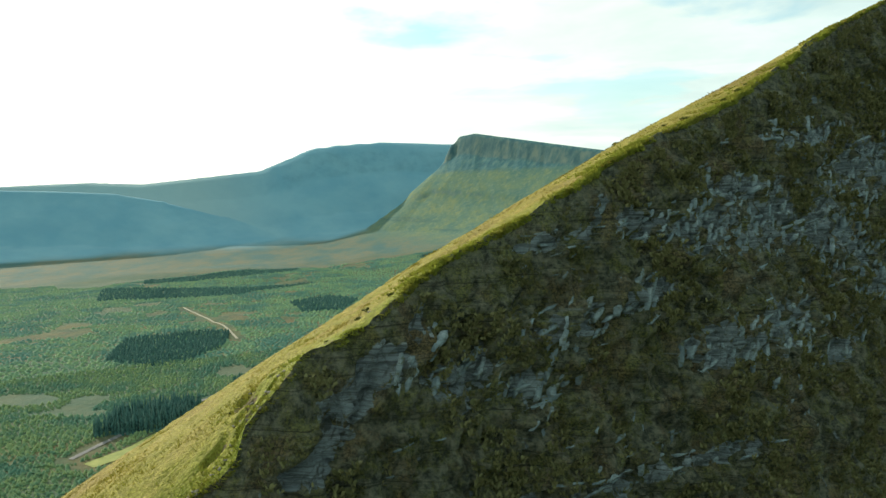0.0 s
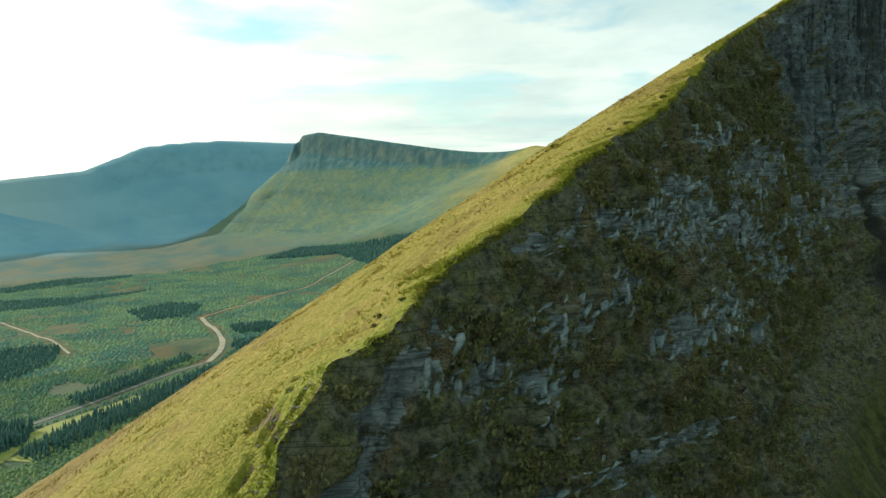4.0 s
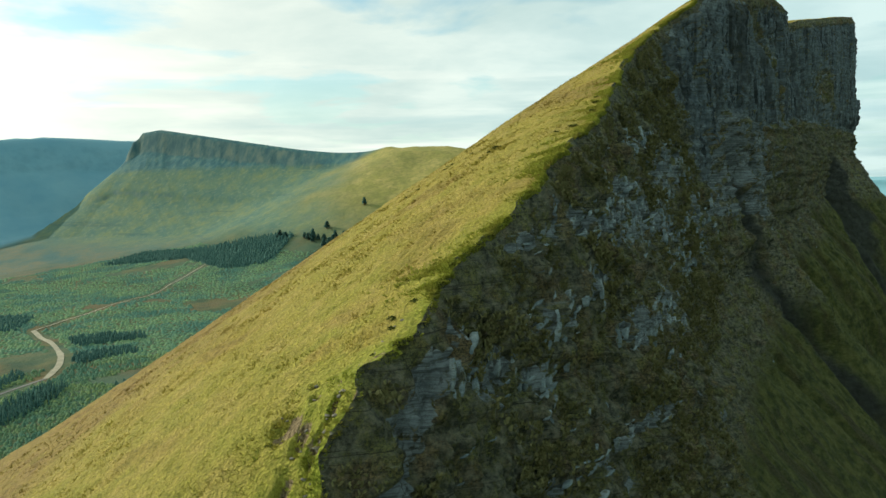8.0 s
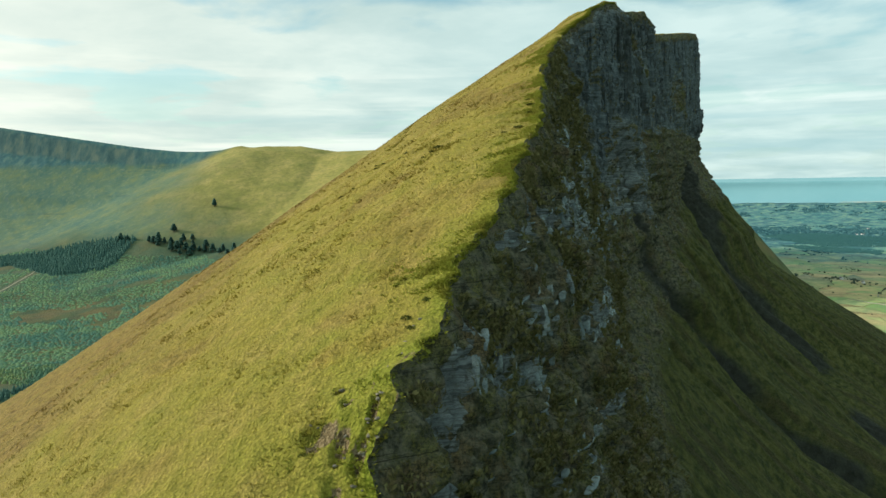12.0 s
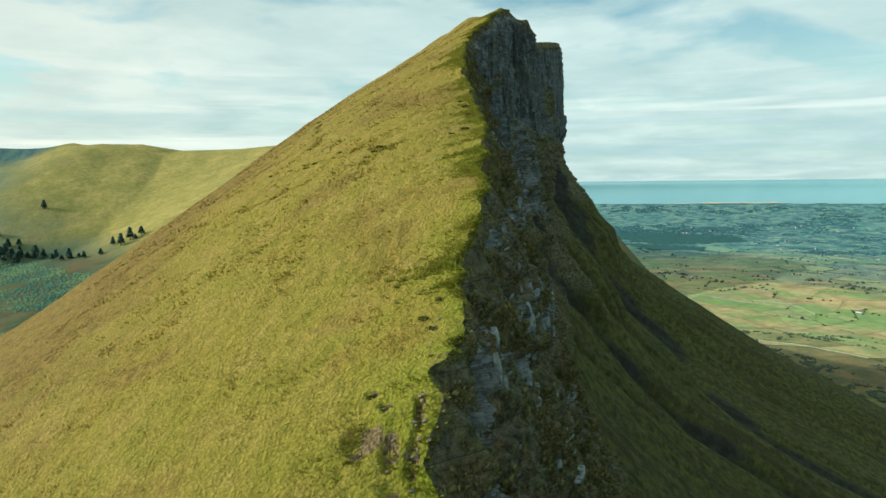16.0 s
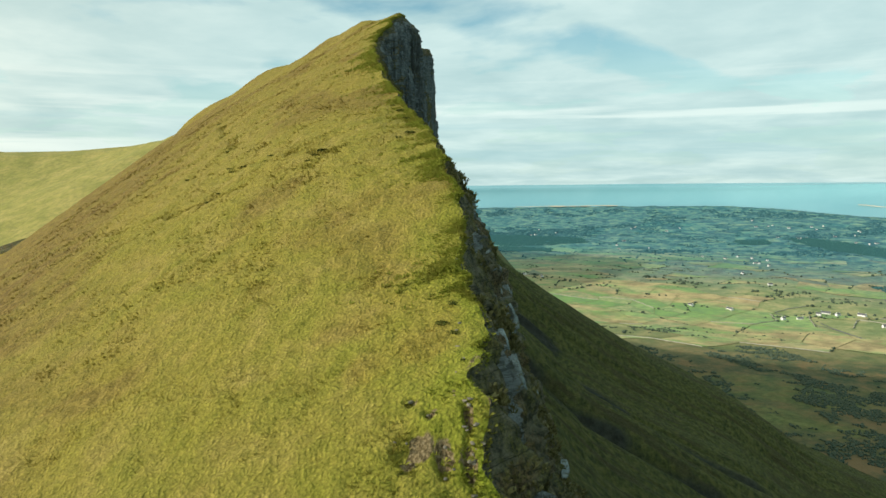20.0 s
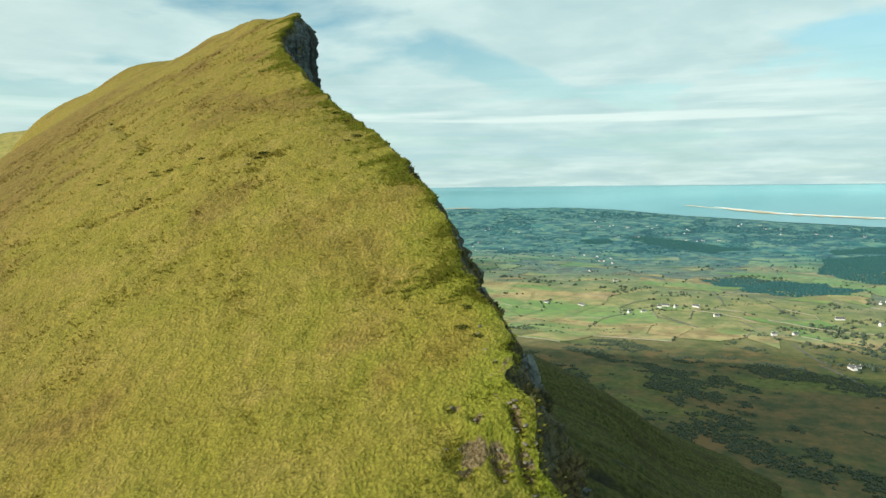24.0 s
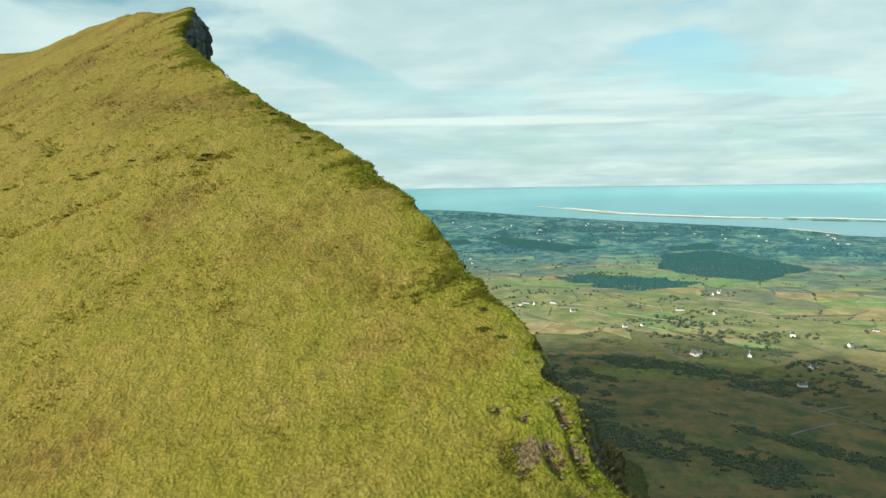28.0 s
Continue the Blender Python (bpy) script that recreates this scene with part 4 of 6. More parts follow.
    bald = 1 - 0.85 * np.exp(-((u - 458) / 20) ** 2 - ((z - 46) / 13) ** 2) - 0.9 * np.exp(-((u - slot - 2) / 6) ** 2) * smooth(z, 8, 24)
    rock, dens, wall = rock * bald, dens * bald, wall * np.clip(bald, 0, 1)
    return out, 0.4 * rock + 0.6 * np.clip(dens, 0, 1), np.maximum(wet_shade, wall * stain), 1 - steep, wall


ground = build_ground()
mountain = build_mountain()


# ---- vegetation and distance: materials ----
def tree_material(name, dark, light, size=25, stand=None):
    n = Nodes(name, 0.95, 0.05)
    col = n.mix(n.island(), dark, light)
    col = n.mix(n.ramp(n.noise(size, 3, 0.6), [(0.35, 0.0), (0.7, 0.5)]), col, light)
    if stand:
        col = n.mix(n.ramp(n.noise(110, 5, 0.65), [(0.46, 0.0), (0.58, 0.8)]), col, stand)
    return n.done(col)


SPRUCE = tree_material("spruce_needles", (0.030, 0.085, 0.075), (0.062, 0.130, 0.105))
YOUNG = tree_material("young_spruce_needles", (0.080, 0.168, 0.098), (0.175, 0.240, 0.094), 60, (0.060, 0.146, 0.106))
# YOUNG again for the farther valley, bluer with haze in its colour
HAZED_YOUNG = tree_material("hazed_spruce_needles", (0.074, 0.176, 0.120), (0.162, 0.252, 0.114), 90, (0.051, 0.142, 0.118))
SCRUB = tree_material("scrub_leaves", (0.042, 0.072, 0.056), (0.088, 0.112, 0.074))
WOOD_BLUE = tree_material("plantation_needles", (0.030, 0.105, 0.110), (0.046, 0.130, 0.130))
# stands in for SCRUB far out, with blue haze put into the leaf colour
HAZED_TREES = tree_material("hazed_tree_leaves", (0.026, 0.092, 0.118), (0.050, 0.140, 0.160), 200)
HEATHER = tree_material("heather_leaves", (0.035, 0.050, 0.010), (0.11, 0.115, 0.025), 3)
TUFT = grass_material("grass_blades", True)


def fringe_material():
    n = Nodes("fringe_leaves", 0.85, 0.15)
    col = n.mix(n.island(), (0.170, 0.200, 0.024), (0.285, 0.300, 0.045))
    return n.done(n.mix(n.ramp(n.noise(5, 3, 0.6), [(0.4, 0.0), (0.7, 0.6)]), col, (0.22, 0.19, 0.04)), through=0.4)


FRINGE = fringe_material()


def plain_material(name, a, b, size, rough=0.9):
    n = Nodes(name, rough, 0.2)
    return n.done(n.mix(n.ramp(n.noise(size, 5, 0.65), [(0.32, 0.0), (0.68, 1.0)]), a, b), n.noise(size * 0.3, 4, 0.7), 0.4, size * 0.05)


GRAVEL = plain_material("pale_gravel", (0.21, 0.20, 0.14), (0.34, 0.32, 0.23), 12)
MEADOW = plain_material("meadow_grass", (0.15, 0.19, 0.045), (0.27, 0.28, 0.075), 14)
TARMAC = plain_material("grey_tarmac", (0.10, 0.105, 0.10), (0.17, 0.17, 0.16), 15)
SAND = plain_material("pale_sand", (0.45, 0.40, 0.28), (0.62, 0.57, 0.44), 60)
WHITEWASH = plain_material("white_render", (0.70, 0.70, 0.67), (0.82, 0.82, 0.80), 3)
SLATE = plain_material("grey_slate", (0.08, 0.085, 0.095), (0.15, 0.155, 0.165), 2)
GLASS_DARK = plain_material("dark_window_glass", (0.02, 0.025, 0.03), (0.04, 0.045, 0.05), 2, 0.15)
STONE = plain_material("weathered_limestone", (0.10, 0.095, 0.07), (0.23, 0.21, 0.16), 0.5)
BARK = plain_material("bark", (0.05, 0.035, 0.025), (0.11, 0.085, 0.06), 0.7)


def field_material(name, joined=False):
    n = Nodes(name, 0.95, 0.1)
    r = n.island() if joined else n.rand()
    col = n.ramp(r, [(0.0, (0.200, 0.325, 0.105)), (0.35, (0.235, 0.355, 0.120)), (0.65, (0.285, 0.380, 0.145)), (0.88, (0.36, 0.375, 0.175)), (1.0, (0.33, 0.28, 0.155))])
    col = n.mix(n.ramp(n.noise(30, 6, 0.75), [(0.42, 0.0), (0.58, 0.75)]), col, (0.145, 0.235, 0.110))
    col = n.mix(n.ramp(n.noise(260, 6, 0.68, n.map((1.5, 0.7, 1.0), (0, 0, 12))), [(0.45, 0.0), (0.56, 0.85)]), col, n.ramp(n.noise(55, 5, 0.7), [(0.40, (0.27, 0.195, 0.11)), (0.60, (0.52, 0.39, 0.20))]))
    # farther fields turn bluer: distance haze mixed into their colour
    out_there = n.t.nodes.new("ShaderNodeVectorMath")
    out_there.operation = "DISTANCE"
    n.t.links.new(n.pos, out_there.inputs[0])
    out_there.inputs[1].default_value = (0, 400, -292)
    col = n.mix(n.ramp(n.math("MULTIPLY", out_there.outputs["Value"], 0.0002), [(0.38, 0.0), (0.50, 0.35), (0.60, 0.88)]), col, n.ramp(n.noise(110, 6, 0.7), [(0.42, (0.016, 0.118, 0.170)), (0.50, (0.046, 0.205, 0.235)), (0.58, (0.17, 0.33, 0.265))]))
    return n.done(col, n.noise(10, 4, 0.6), 0.4, 1.0)


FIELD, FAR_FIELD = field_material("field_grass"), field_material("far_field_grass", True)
WALLING = plain_material("pale_field_stone", (0.22, 0.22, 0.16), (0.36, 0.35, 0.27), 6)


def sea_material():
    n = Nodes("sea_water", 0.3, 0.5)
    n.b.inputs["IOR"].default_value = 1.33
    return n.done(n.ramp(n.noise(500, 4, 0.6), [(0.3, (0.170, 0.380, 0.438)), (0.7, (0.215, 0.430, 0.486))]), n.noise(14, 4, 0.6), 0.5, 1.0)


SEA = sea_material()


def many(name, base_co, base_faces, place, material, cover=None):
    """One mesh of many small shapes. place: rows of x, y, z, turn, width, height."""
    co, faces = np.asarray(base_co, float), np.asarray(base_faces)
    place = np.asarray(place, float)
    c, sn = np.cos(place[:, 3])[:, None], np.sin(place[:, 3])[:, None]
    wx, hz = place[:, 4][:, None], place[:, 5][:, None]
    x = place[:, 0][:, None] + wx * (co[None, :, 0] * c - co[None, :, 1] * sn)
    y = place[:, 1][:, None] + wx * (co[None, :, 0] * sn + co[None, :, 1] * c)
    z = place[:, 2][:, None] + hz * co[None, :, 2]
    pts = np.stack([x, y, z], -1)
    f = faces[None] + (np.arange(len(place)) * len(co))[:, None, None]
    me = bpy.data.meshes.new(name)
    fill(me, pts.reshape(-1, 3), f.reshape(-1, faces.shape[1]))
    me.materials.append(material)
    if cover is not None:
        at = me.attributes.new("bracken", "FLOAT", "POINT")
        at.data.foreach_set("value", np.repeat(cover, len(co)).astype(np.float32))
    return new(name, me)


def spruce_shape(tiers, sides, rng):
    co, faces = [], []
    for k in range(tiers):
        low, top = 0.04 + 0.80 * k / tiers, min(1.0, 0.04 + 0.80 * k / tiers + 1.25 / tiers)
        rad = 0.5 * (1 - 0.75 * k / tiers)
        b = len(co)
        for i in range(sides):
            a = 2 * math.pi * (i + 0.5 * (k % 2)) / sides
            r = rad * rng.uniform(0.75, 1.2)
            co.append((r * math.cos(a), r * math.sin(a), low + rng.uniform(-0.04, 0.04)))
        co.append((rng.uniform(-0.03, 0.03), rng.uniform(-0.03, 0.03), top))
        faces += [(b + i, b + (i + 1) % sides, b + sides) for i in range(sides)]
    return co, faces


def clump_shape(rng, n=3):
    """A broken-outlined leafy clump of a few lumps."""
    co, faces = [], []
    for k in range(n):
        cx, cy, cz = rng.uniform(-0.3, 0.3), rng.uniform(-0.3, 0.3), rng.uniform(0.2, 0.6)
        b = len(co)
        for ring, (zz, rr) in enumerate(((-0.3, 0.22), (0.05, 0.34), (0.3, 0.2))):
            for i in range(5):
                a = 2 * math.pi * (i + 0.5 * ring) / 5
                r = rr * rng.uniform(0.7, 1.25)
                co.append((cx + r * math.cos(a), cy + r * math.sin(a), cz + zz + rng.uniform(-0.06, 0.06)))
        co.append((cx, cy, cz + 0.42))
        for ring in (0, 1):
            for i in range(5):
                p, q = b + ring * 5 + i, b + ring * 5 + (i + 1) % 5
                faces += [(p, q, p + 5), (q, q + 5, p + 5)]
        faces += [(b + 10 + i, b + 10 + (i + 1) % 5, b + 15) for i in range(5)]
    return co, faces


def inside(x, y, poly):
    hit = np.zeros(x.shape, bool)
    for (ax, ay), (bx, by) in zip(poly, poly[1:] + poly[:1]):
        cross = ((ay > y) != (by > y)) & (x < (bx - ax) * (y - ay) / (by - ay + 1e-9) + ax)
        hit ^= cross
    return hit


def scatter(x0, x1, y0, y1, step, seed):
    g = np.random.default_rng(seed)
    x, y = np.meshgrid(np.arange(x0, x1, step), np.arange(y0, y1, step))
    x = (x + g.uniform(-0.48, 0.48, x.shape) * step).ravel()
    y = (y + g.uniform(-0.48, 0.48, y.shape) * step).ravel()
    return x, y, g


def rows_for(x, y, g, width, height, spread=0.3, sink=0.3):
    k = g.uniform(1 - spread, 1 + spread, x.shape)
    return np.stack([x, y, ground_z(x, y) - sink, g.uniform(0, 6.28, x.shape), width * k, height * k * g.uniform(0.85, 1.15, x.shape)], -1)


def road_dist(x, y, line):
    return crest_dist(x, y, [(a, b, 0) for a, b in line])[0]


# ---- the valley ----
VALLEY_ROAD = [(-420, 780), (-399, 857), (-364, 996), (-285, 1098), (-204, 1216), (-159, 1272), (-145, 1348), (-146, 1423), (-163, 1523), (-193, 1634), (-219, 1734)]
VALLEY_LANE = [(-219, 1734), (-150, 1894), (-56, 2039), (109, 2234), (282, 2522)]
CLEARINGS = [[(-291, 1447), (-209, 1489), (-69, 1424), (-88, 1353), (-247, 1316)]]
MEADOWS = [[(-390, 760), (-366, 796), (-345, 865), (-338, 935), (-318, 990), (-278, 1036), (-235, 1092)], [(-320, 860), (-288, 927), (-243, 1003), (-205, 1060)]]
FOREST_TRACK = [(-683, 1866), (-586, 1729), (-480, 1559), (-424, 1448)]


def strip(name, line, width, material, lift=0.6, label=""):
    """A road draped over the ground."""
    pts = []
    for (ax, ay), (bx, by) in zip(line[:-1], line[1:]):
        n = max(2, int(math.hypot(bx - ax, by - ay) / 12))
        pts += [(ax + (bx - ax) * i / n, ay + (by - ay) * i / n) for i in range(n)]
    pts.append(line[-1])
    pts = np.array(pts, float)
    for _ in range(6):
        pts[1:-1] = (pts[:-2] + 2 * pts[1:-1] + pts[2:]) / 4
    d = np.gradient(pts, axis=0)
    d /= np.linalg.norm(d, axis=1)[:, None]
    side = np.stack([-d[:, 1], d[:, 0]], -1)
    wob = width / 2 * (1 + 0.18 * vnoise(np.arange(len(pts)) / 2.3, 0.5, width))[:, None]
    off = np.array([-1.0, -0.4, 0.4, 1.0])
    x = pts[:, 0][:, None] + side[:, 0][:, None] * off * wob
    y = pts[:, 1][:, None] + side[:, 1][:, None] * off * wob
    z = np.max(ground_z(x, y), axis=1)[:, None] + lift - 0.15 * np.abs(off)[None, :]
    return tagged(sheet(name, x, y, z, material), label, "road", kind="structure")


def build_valley():
    strip("road", VALLEY_ROAD[:6], 7, TARMAC, label="narrow grey forest road through the valley")
    strip("road", VALLEY_ROAD[5:], 10, GRAVEL, label="wide pale gravel track in the valley")
    strip("road", VALLEY_LANE, 4.5, GRAVEL, label="thin pale gravel lane in the valley")
    strip("road", FOREST_TRACK, 5, GRAVEL, label="pale cleared track between young conifers")
    for line, width in zip(MEADOWS, (24, 30)):
        strip("meadow", line, width, MEADOW, 0.4, "bright yellow-green meadow beside the forest road")["category"] = "meadow"
    rng = random.Random(4)
    near_shape = spruce_shape(2, 6, rng)
    far_shape = spruce_shape(2, 5, rng)
    # young plantation with clearings
    for step, r0, r1, seed in ((5.6, 640, 1350, 1), (8.5, 1350, 2950, 2)):
        x, y, g = scatter(-1750, 1100, 450, 3250, step, seed)
        r, az = np.hypot(x, y), np.degrees(np.arctan2(x, y))
        patch = fbm(x / 170, y / 170, 3.0, 4) + 0.35 * vnoise(x / 40, y / 40, 1.0)
        keep = (r > r0) & (r < r1) & (az > -35) & (az < 34) & (patch > -0.52)
        for line in (VALLEY_ROAD, VALLEY_LANE, FOREST_TRACK):
            keep &= road_dist(x, y, line) > 16
        keep &= ground_z(x, y) < -r * FLOOR / far_range(r) + 75
        for poly in CLEARINGS:
            keep &= ~inside(x, y, poly)
        for line in MEADOWS:
            keep &= road_dist(x, y, line) > 17
        keep &= y < np.interp(x, [-1153, -1043, -898, -737, -439, -118, 80], [2382, 2527, 2639, 2763, 2829, 2875, 2821]) + 60 * vnoise(x / 90, y / 90, 4.0)
        keep &= (-UY * x + UX * y) > 330
        x, y = x[keep], y[keep]
        rows = rows_for(x, y, g, 5.8 if step < 8 else 9.6, 4.0 if step < 8 else 3.2, 0.4)
        co, faces = near_shape if step < 8 else far_shape
        ob = many("young_plantation", co, faces, rows, YOUNG if step < 8 else HAZED_YOUNG)
        tagged(ob, "blue-green young conifer plantation with clearings on the valley floor", "forest", kind="stuff")
    # taller blocks
    blocks = [([(-430, 850), (-440, 935), (-392, 985), (-345, 990), (-330, 915), (-365, 862)], 5.0, 20, 5.5, "tall dark conifer block with a sheer edge beside the road"),
              ([(-300, 850), (-262, 910), (-215, 1000), (-140, 1120), (-120, 1190), (-150, 1200), (-230, 1080), (-290, 985), (-325, 880)], 5.5, 15, 5.0, "long belt of tall dark conifers under the slope"),
              ([(-60, 1167), (-7, 1181), (60, 1219), (62, 1197), (-1, 1135), (-53, 1135)], 5.5, 10, 5.5, "thin belt of dark conifers under the slope"),
              ([(-337, 1109), (-274, 1205), (-199, 1330), (-189, 1294), (-254, 1154), (-311, 1074)], 5.5, 11, 5.5, "narrow belt of dark conifers beside the forest road"),
              ([(-145, 1567), (-127, 1592), (-69, 1605), (-9, 1560), (-1, 1520), (-59, 1522), (-123, 1493)], 6, 12, 6.5, "dark conifer stand beside the gravel track"),
              ([(-131, 1386), (-120, 1425), (-41, 1456), (-15, 1391), (-77, 1374), (-117, 1349)], 6, 9, 6.5, "small dark conifer stand near the gravel track"),
              ([(-110, 2784), (33, 2886), (238, 2660), (403, 2510), (492, 2400), (448, 2355), (351, 2223), (228, 2276), (154, 2560), (-8, 2693)], 7.5, 14, 9, "dark conifer wood at the foot of the hill"),
              ([(-979, 2012), (-784, 2065), (-594, 2084), (-424, 2361), (-594, 2240), (-839, 2260), (-1087, 2280)], 8.5, 8, 9, "blue-green conifer wood across the valley floor"),
              ([(-1043, 2480), (-898, 2600), (-737, 2730), (-560, 2770), (-600, 2640), (-800, 2480), (-1000, 2390)], 9, 8, 10, "far blue-green conifer wood at the edge of the moor"),
              ([(-417, 1898), (-336, 2020), (-235, 1935), (-253, 1738), (-344, 1733)], 8, 10, 8, "dark conifer stand in the valley"),
              ([(-514, 1230), (-462, 1260), (-431, 1392), (-458, 1510), (-529, 1520), (-658, 1462), (-610, 1267)], 6.5, 9, 6.5, "close conifer stand with a dark edge")]
    for k, (poly, step, high, wide, label) in enumerate(blocks):
        xs, ys = [q[0] for q in poly], [q[1] for q in poly]
        x, y, g = scatter(min(xs), max(xs), min(ys), max(ys), step, 20 + k)
        keep = inside(x, y, poly)
        co, faces = spruce_shape(3, 6, rng) if step < 7 else far_shape
        tagged(many("conifer_wood", co, faces, rows_for(x[keep], y[keep], g, wide, high, 0.22, 1.0), SPRUCE), label, "forest", kind="stuff")


# ---- single pines on the sunny hill ----
def build_pine(rng):
    root = new("pine_tree")
    trunk = bmesh.new()
    bmesh.ops.create_cone(trunk, cap_ends=True, segments=7, radius1=0.35, radius2=0.08, depth=9, matrix=Matrix.Translation((0, 0, 4.5)))
    part("trunk", trunk, BARK, root)
    co, faces = [], []
    for k in range(16):
        h = 2.5 + 8.0 * k / 16
        reach = 2.6 * (1 - 0.75 * k / 16) * rng.uniform(0.7, 1.2)
        for i in range(5):
            a = 2 * math.pi * (i + rng.random()) / 5
            b = len(co)
            tip = (reach * math.cos(a), reach * math.sin(a), h - 0.5 * rng.random())
            co += [(0, 0, h + 0.9), (tip[0] - 0.6 * math.sin(a), tip[1] + 0.6 * math.cos(a), tip[2]), (tip[0] + 0.6 * math.sin(a), tip[1] - 0.6 * math.cos(a), tip[2] + 0.2), (tip[0] * 0.5, tip[1] * 0.5, h - 0.5)]
            faces += [(b, b + 1, b + 2), (b, b + 3, b + 1), (b, b + 2, b + 3), (b + 1, b + 3, b + 2)]
    me = bpy.data.meshes.new("crown")
    fill(me, co, faces)
    me.materials.append(SPRUCE)
    crown = new("crown", me)
    crown.parent = root
    return tagged(root, "dark green pine standing alone on the sunny hillside", "tree", "pines on the hillside")


def part(name, bm, material, parent, label=""):
    me = bpy.data.meshes.new(name)
    bm.to_mesh(me)
    bm.free()
    me.materials.append(material)
    ob = new(name, me)
    ob.parent = parent
    if label:
        ob["label"] = label
    return ob


PINES = ((742, 2423), (507, 2336), (515, 2320), (526, 2305), (540, 2290), (556, 2278), (588, 2260), (613, 2252), (585, 2346), (446, 2432), (460, 2410), (556, 2215), (571, 2230), (577, 2199), (600, 2198), (608, 2175),
         (629, 2177), (637, 2143), (632, 2067), (641, 2027), (659, 2018), (674, 1998), (675, 1968), (695, 1912), (739, 1939), (741, 1896), (769, 1904), (773, 1883), (795, 1894), (576, 2165), (553, 2185), (590, 2185), (618, 2160),
         (650, 2090), (665, 2040), (560, 2240), (540, 2225), (520, 2290), (605, 2225))


def build_pines():
    rng = random.Random(9)
    first = build_pine(rng)
    for k, (x, y) in enumerate(PINES):
        z = float(ground_z(np.array([x * 1.0]), np.array([y * 1.0]))[0]) - 0.6
        size = (2.0 if y < 2300 else 2.6) * rng.uniform(0.7, 1.35)
        ob = first if k == 0 else copy_thing(first, Matrix())
        ob.matrix_basis = Matrix.LocRotScale((x, y, z), Euler((0, 0, rng.uniform(0, 6))), (size * 1.9, size * 1.9, size * rng.uniform(0.85, 1.3)))


# ---- the plain ----
def field_grid():
    """Corners of crooked fields on the plain."""
    g = np.random.default_rng(77)
    ni, nj = 74, 60
    i, j = np.meshgrid(np.arange(ni), np.arange(nj), indexing="ij")
    a = i * 64.0 + g.uniform(-25, 25, i.shape) + 30 * np.sin(j * 0.9)
    b = j * 88.0 + g.uniform(-34, 34, i.shape) + 40 * np.sin(i * 0.7)
    t = math.radians(-24)
    return 250 + a * math.cos(t) - (b - 2900) * math.sin(t), 200 + a * math.sin(t) + (b - 2900) * math.cos(t), g


def build_fields():
    X, Y, g = field_grid()
    cx = (X[:-1, :-1] + X[1:, :-1] + X[1:, 1:] + X[:-1, 1:]) / 4
    cy = (Y[:-1, :-1] + Y[1:, :-1] + Y[1:, 1:] + Y[:-1, 1:]) / 4
    r, az = np.hypot(cx, cy), np.degrees(np.arctan2(cx, cy))
    patch = fbm(cx / 420, cy / 420, 8.0, 3)
    on = (r > 1250) & (r < 4150) & (az > 50) & (az < 122) & (-UY * cx + UX * cy < -330) & (r < coast(az) - 60)
    keep = on & ((patch > -0.12) | (g.random(r.shape) < 0.2))
    cells = np.argwhere(keep)
    cells = cells[np.argsort(r[keep] - 400 * g.random(len(cells)))]
    i, j = cells[:, 0][:, None, None], cells[:, 1][:, None, None]
    n = 4
    f, t = np.meshgrid(np.linspace(0.012, 0.988, n), np.linspace(0.012, 0.988, n), indexing="ij")
    x, y = [(1 - f) * (1 - t) * C[i, j] + f * (1 - t) * C[i + 1, j] + f * t * C[i + 1, j + 1] + (1 - f) * t * C[i, j + 1] for C in (X, Y)]
    z = ground_z(x, y) + 0.9
    for k in range(290):
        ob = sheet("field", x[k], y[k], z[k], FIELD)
        ob.parent = ground
    ids = np.arange(n * n).reshape(n, n)
    quads = np.stack([ids[:-1, :-1], ids[1:, :-1], ids[1:, 1:], ids[:-1, 1:]], -1).reshape(-1, 4)
    rest = np.stack([x, y, z], -1)[290:].reshape(-1, 3)
    me = bpy.data.meshes.new("far_fields")
    fill(me, rest, (quads[None] + (np.arange(len(cells) - 290) * n * n)[:, None, None]).reshape(-1, 4))
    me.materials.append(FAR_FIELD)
    tagged(new("far_fields", me), "patchwork of green and tan fields far out on the plain", "fields", kind="stuff")
    # edges: hedges of bushes and trees, or pale stone walls
    hedge, walls = [], []
    for i, j in np.argwhere(on):
        for (i2, j2) in ((i + 1, j), (i, j + 1)):
            ax, ay, bx, by = X[i, j], Y[i, j], X[i2, j2], Y[i2, j2]
            pick = g.random()
            if pick < (0.30 if keep[i, j] else 0.26):
                m = max(2, int(math.hypot(bx - ax, by - ay) / 5.0))
                k = np.linspace(0, 1, m)
                k = k[vnoise(k * m / 4, i * 1.7, j * 2.3) > -0.25]
                hedge.append(np.stack([ax + (bx - ax) * k + g.normal(0, 1.4, k.shape), ay + (by - ay) * k + g.normal(0, 1.4, k.shape)], -1))
            elif pick < 0.40 and r[i, j] < 1950:
                walls.append((ax, ay, bx, by))
    build_walls(np.array(walls), g)
    return np.concatenate(hedge)


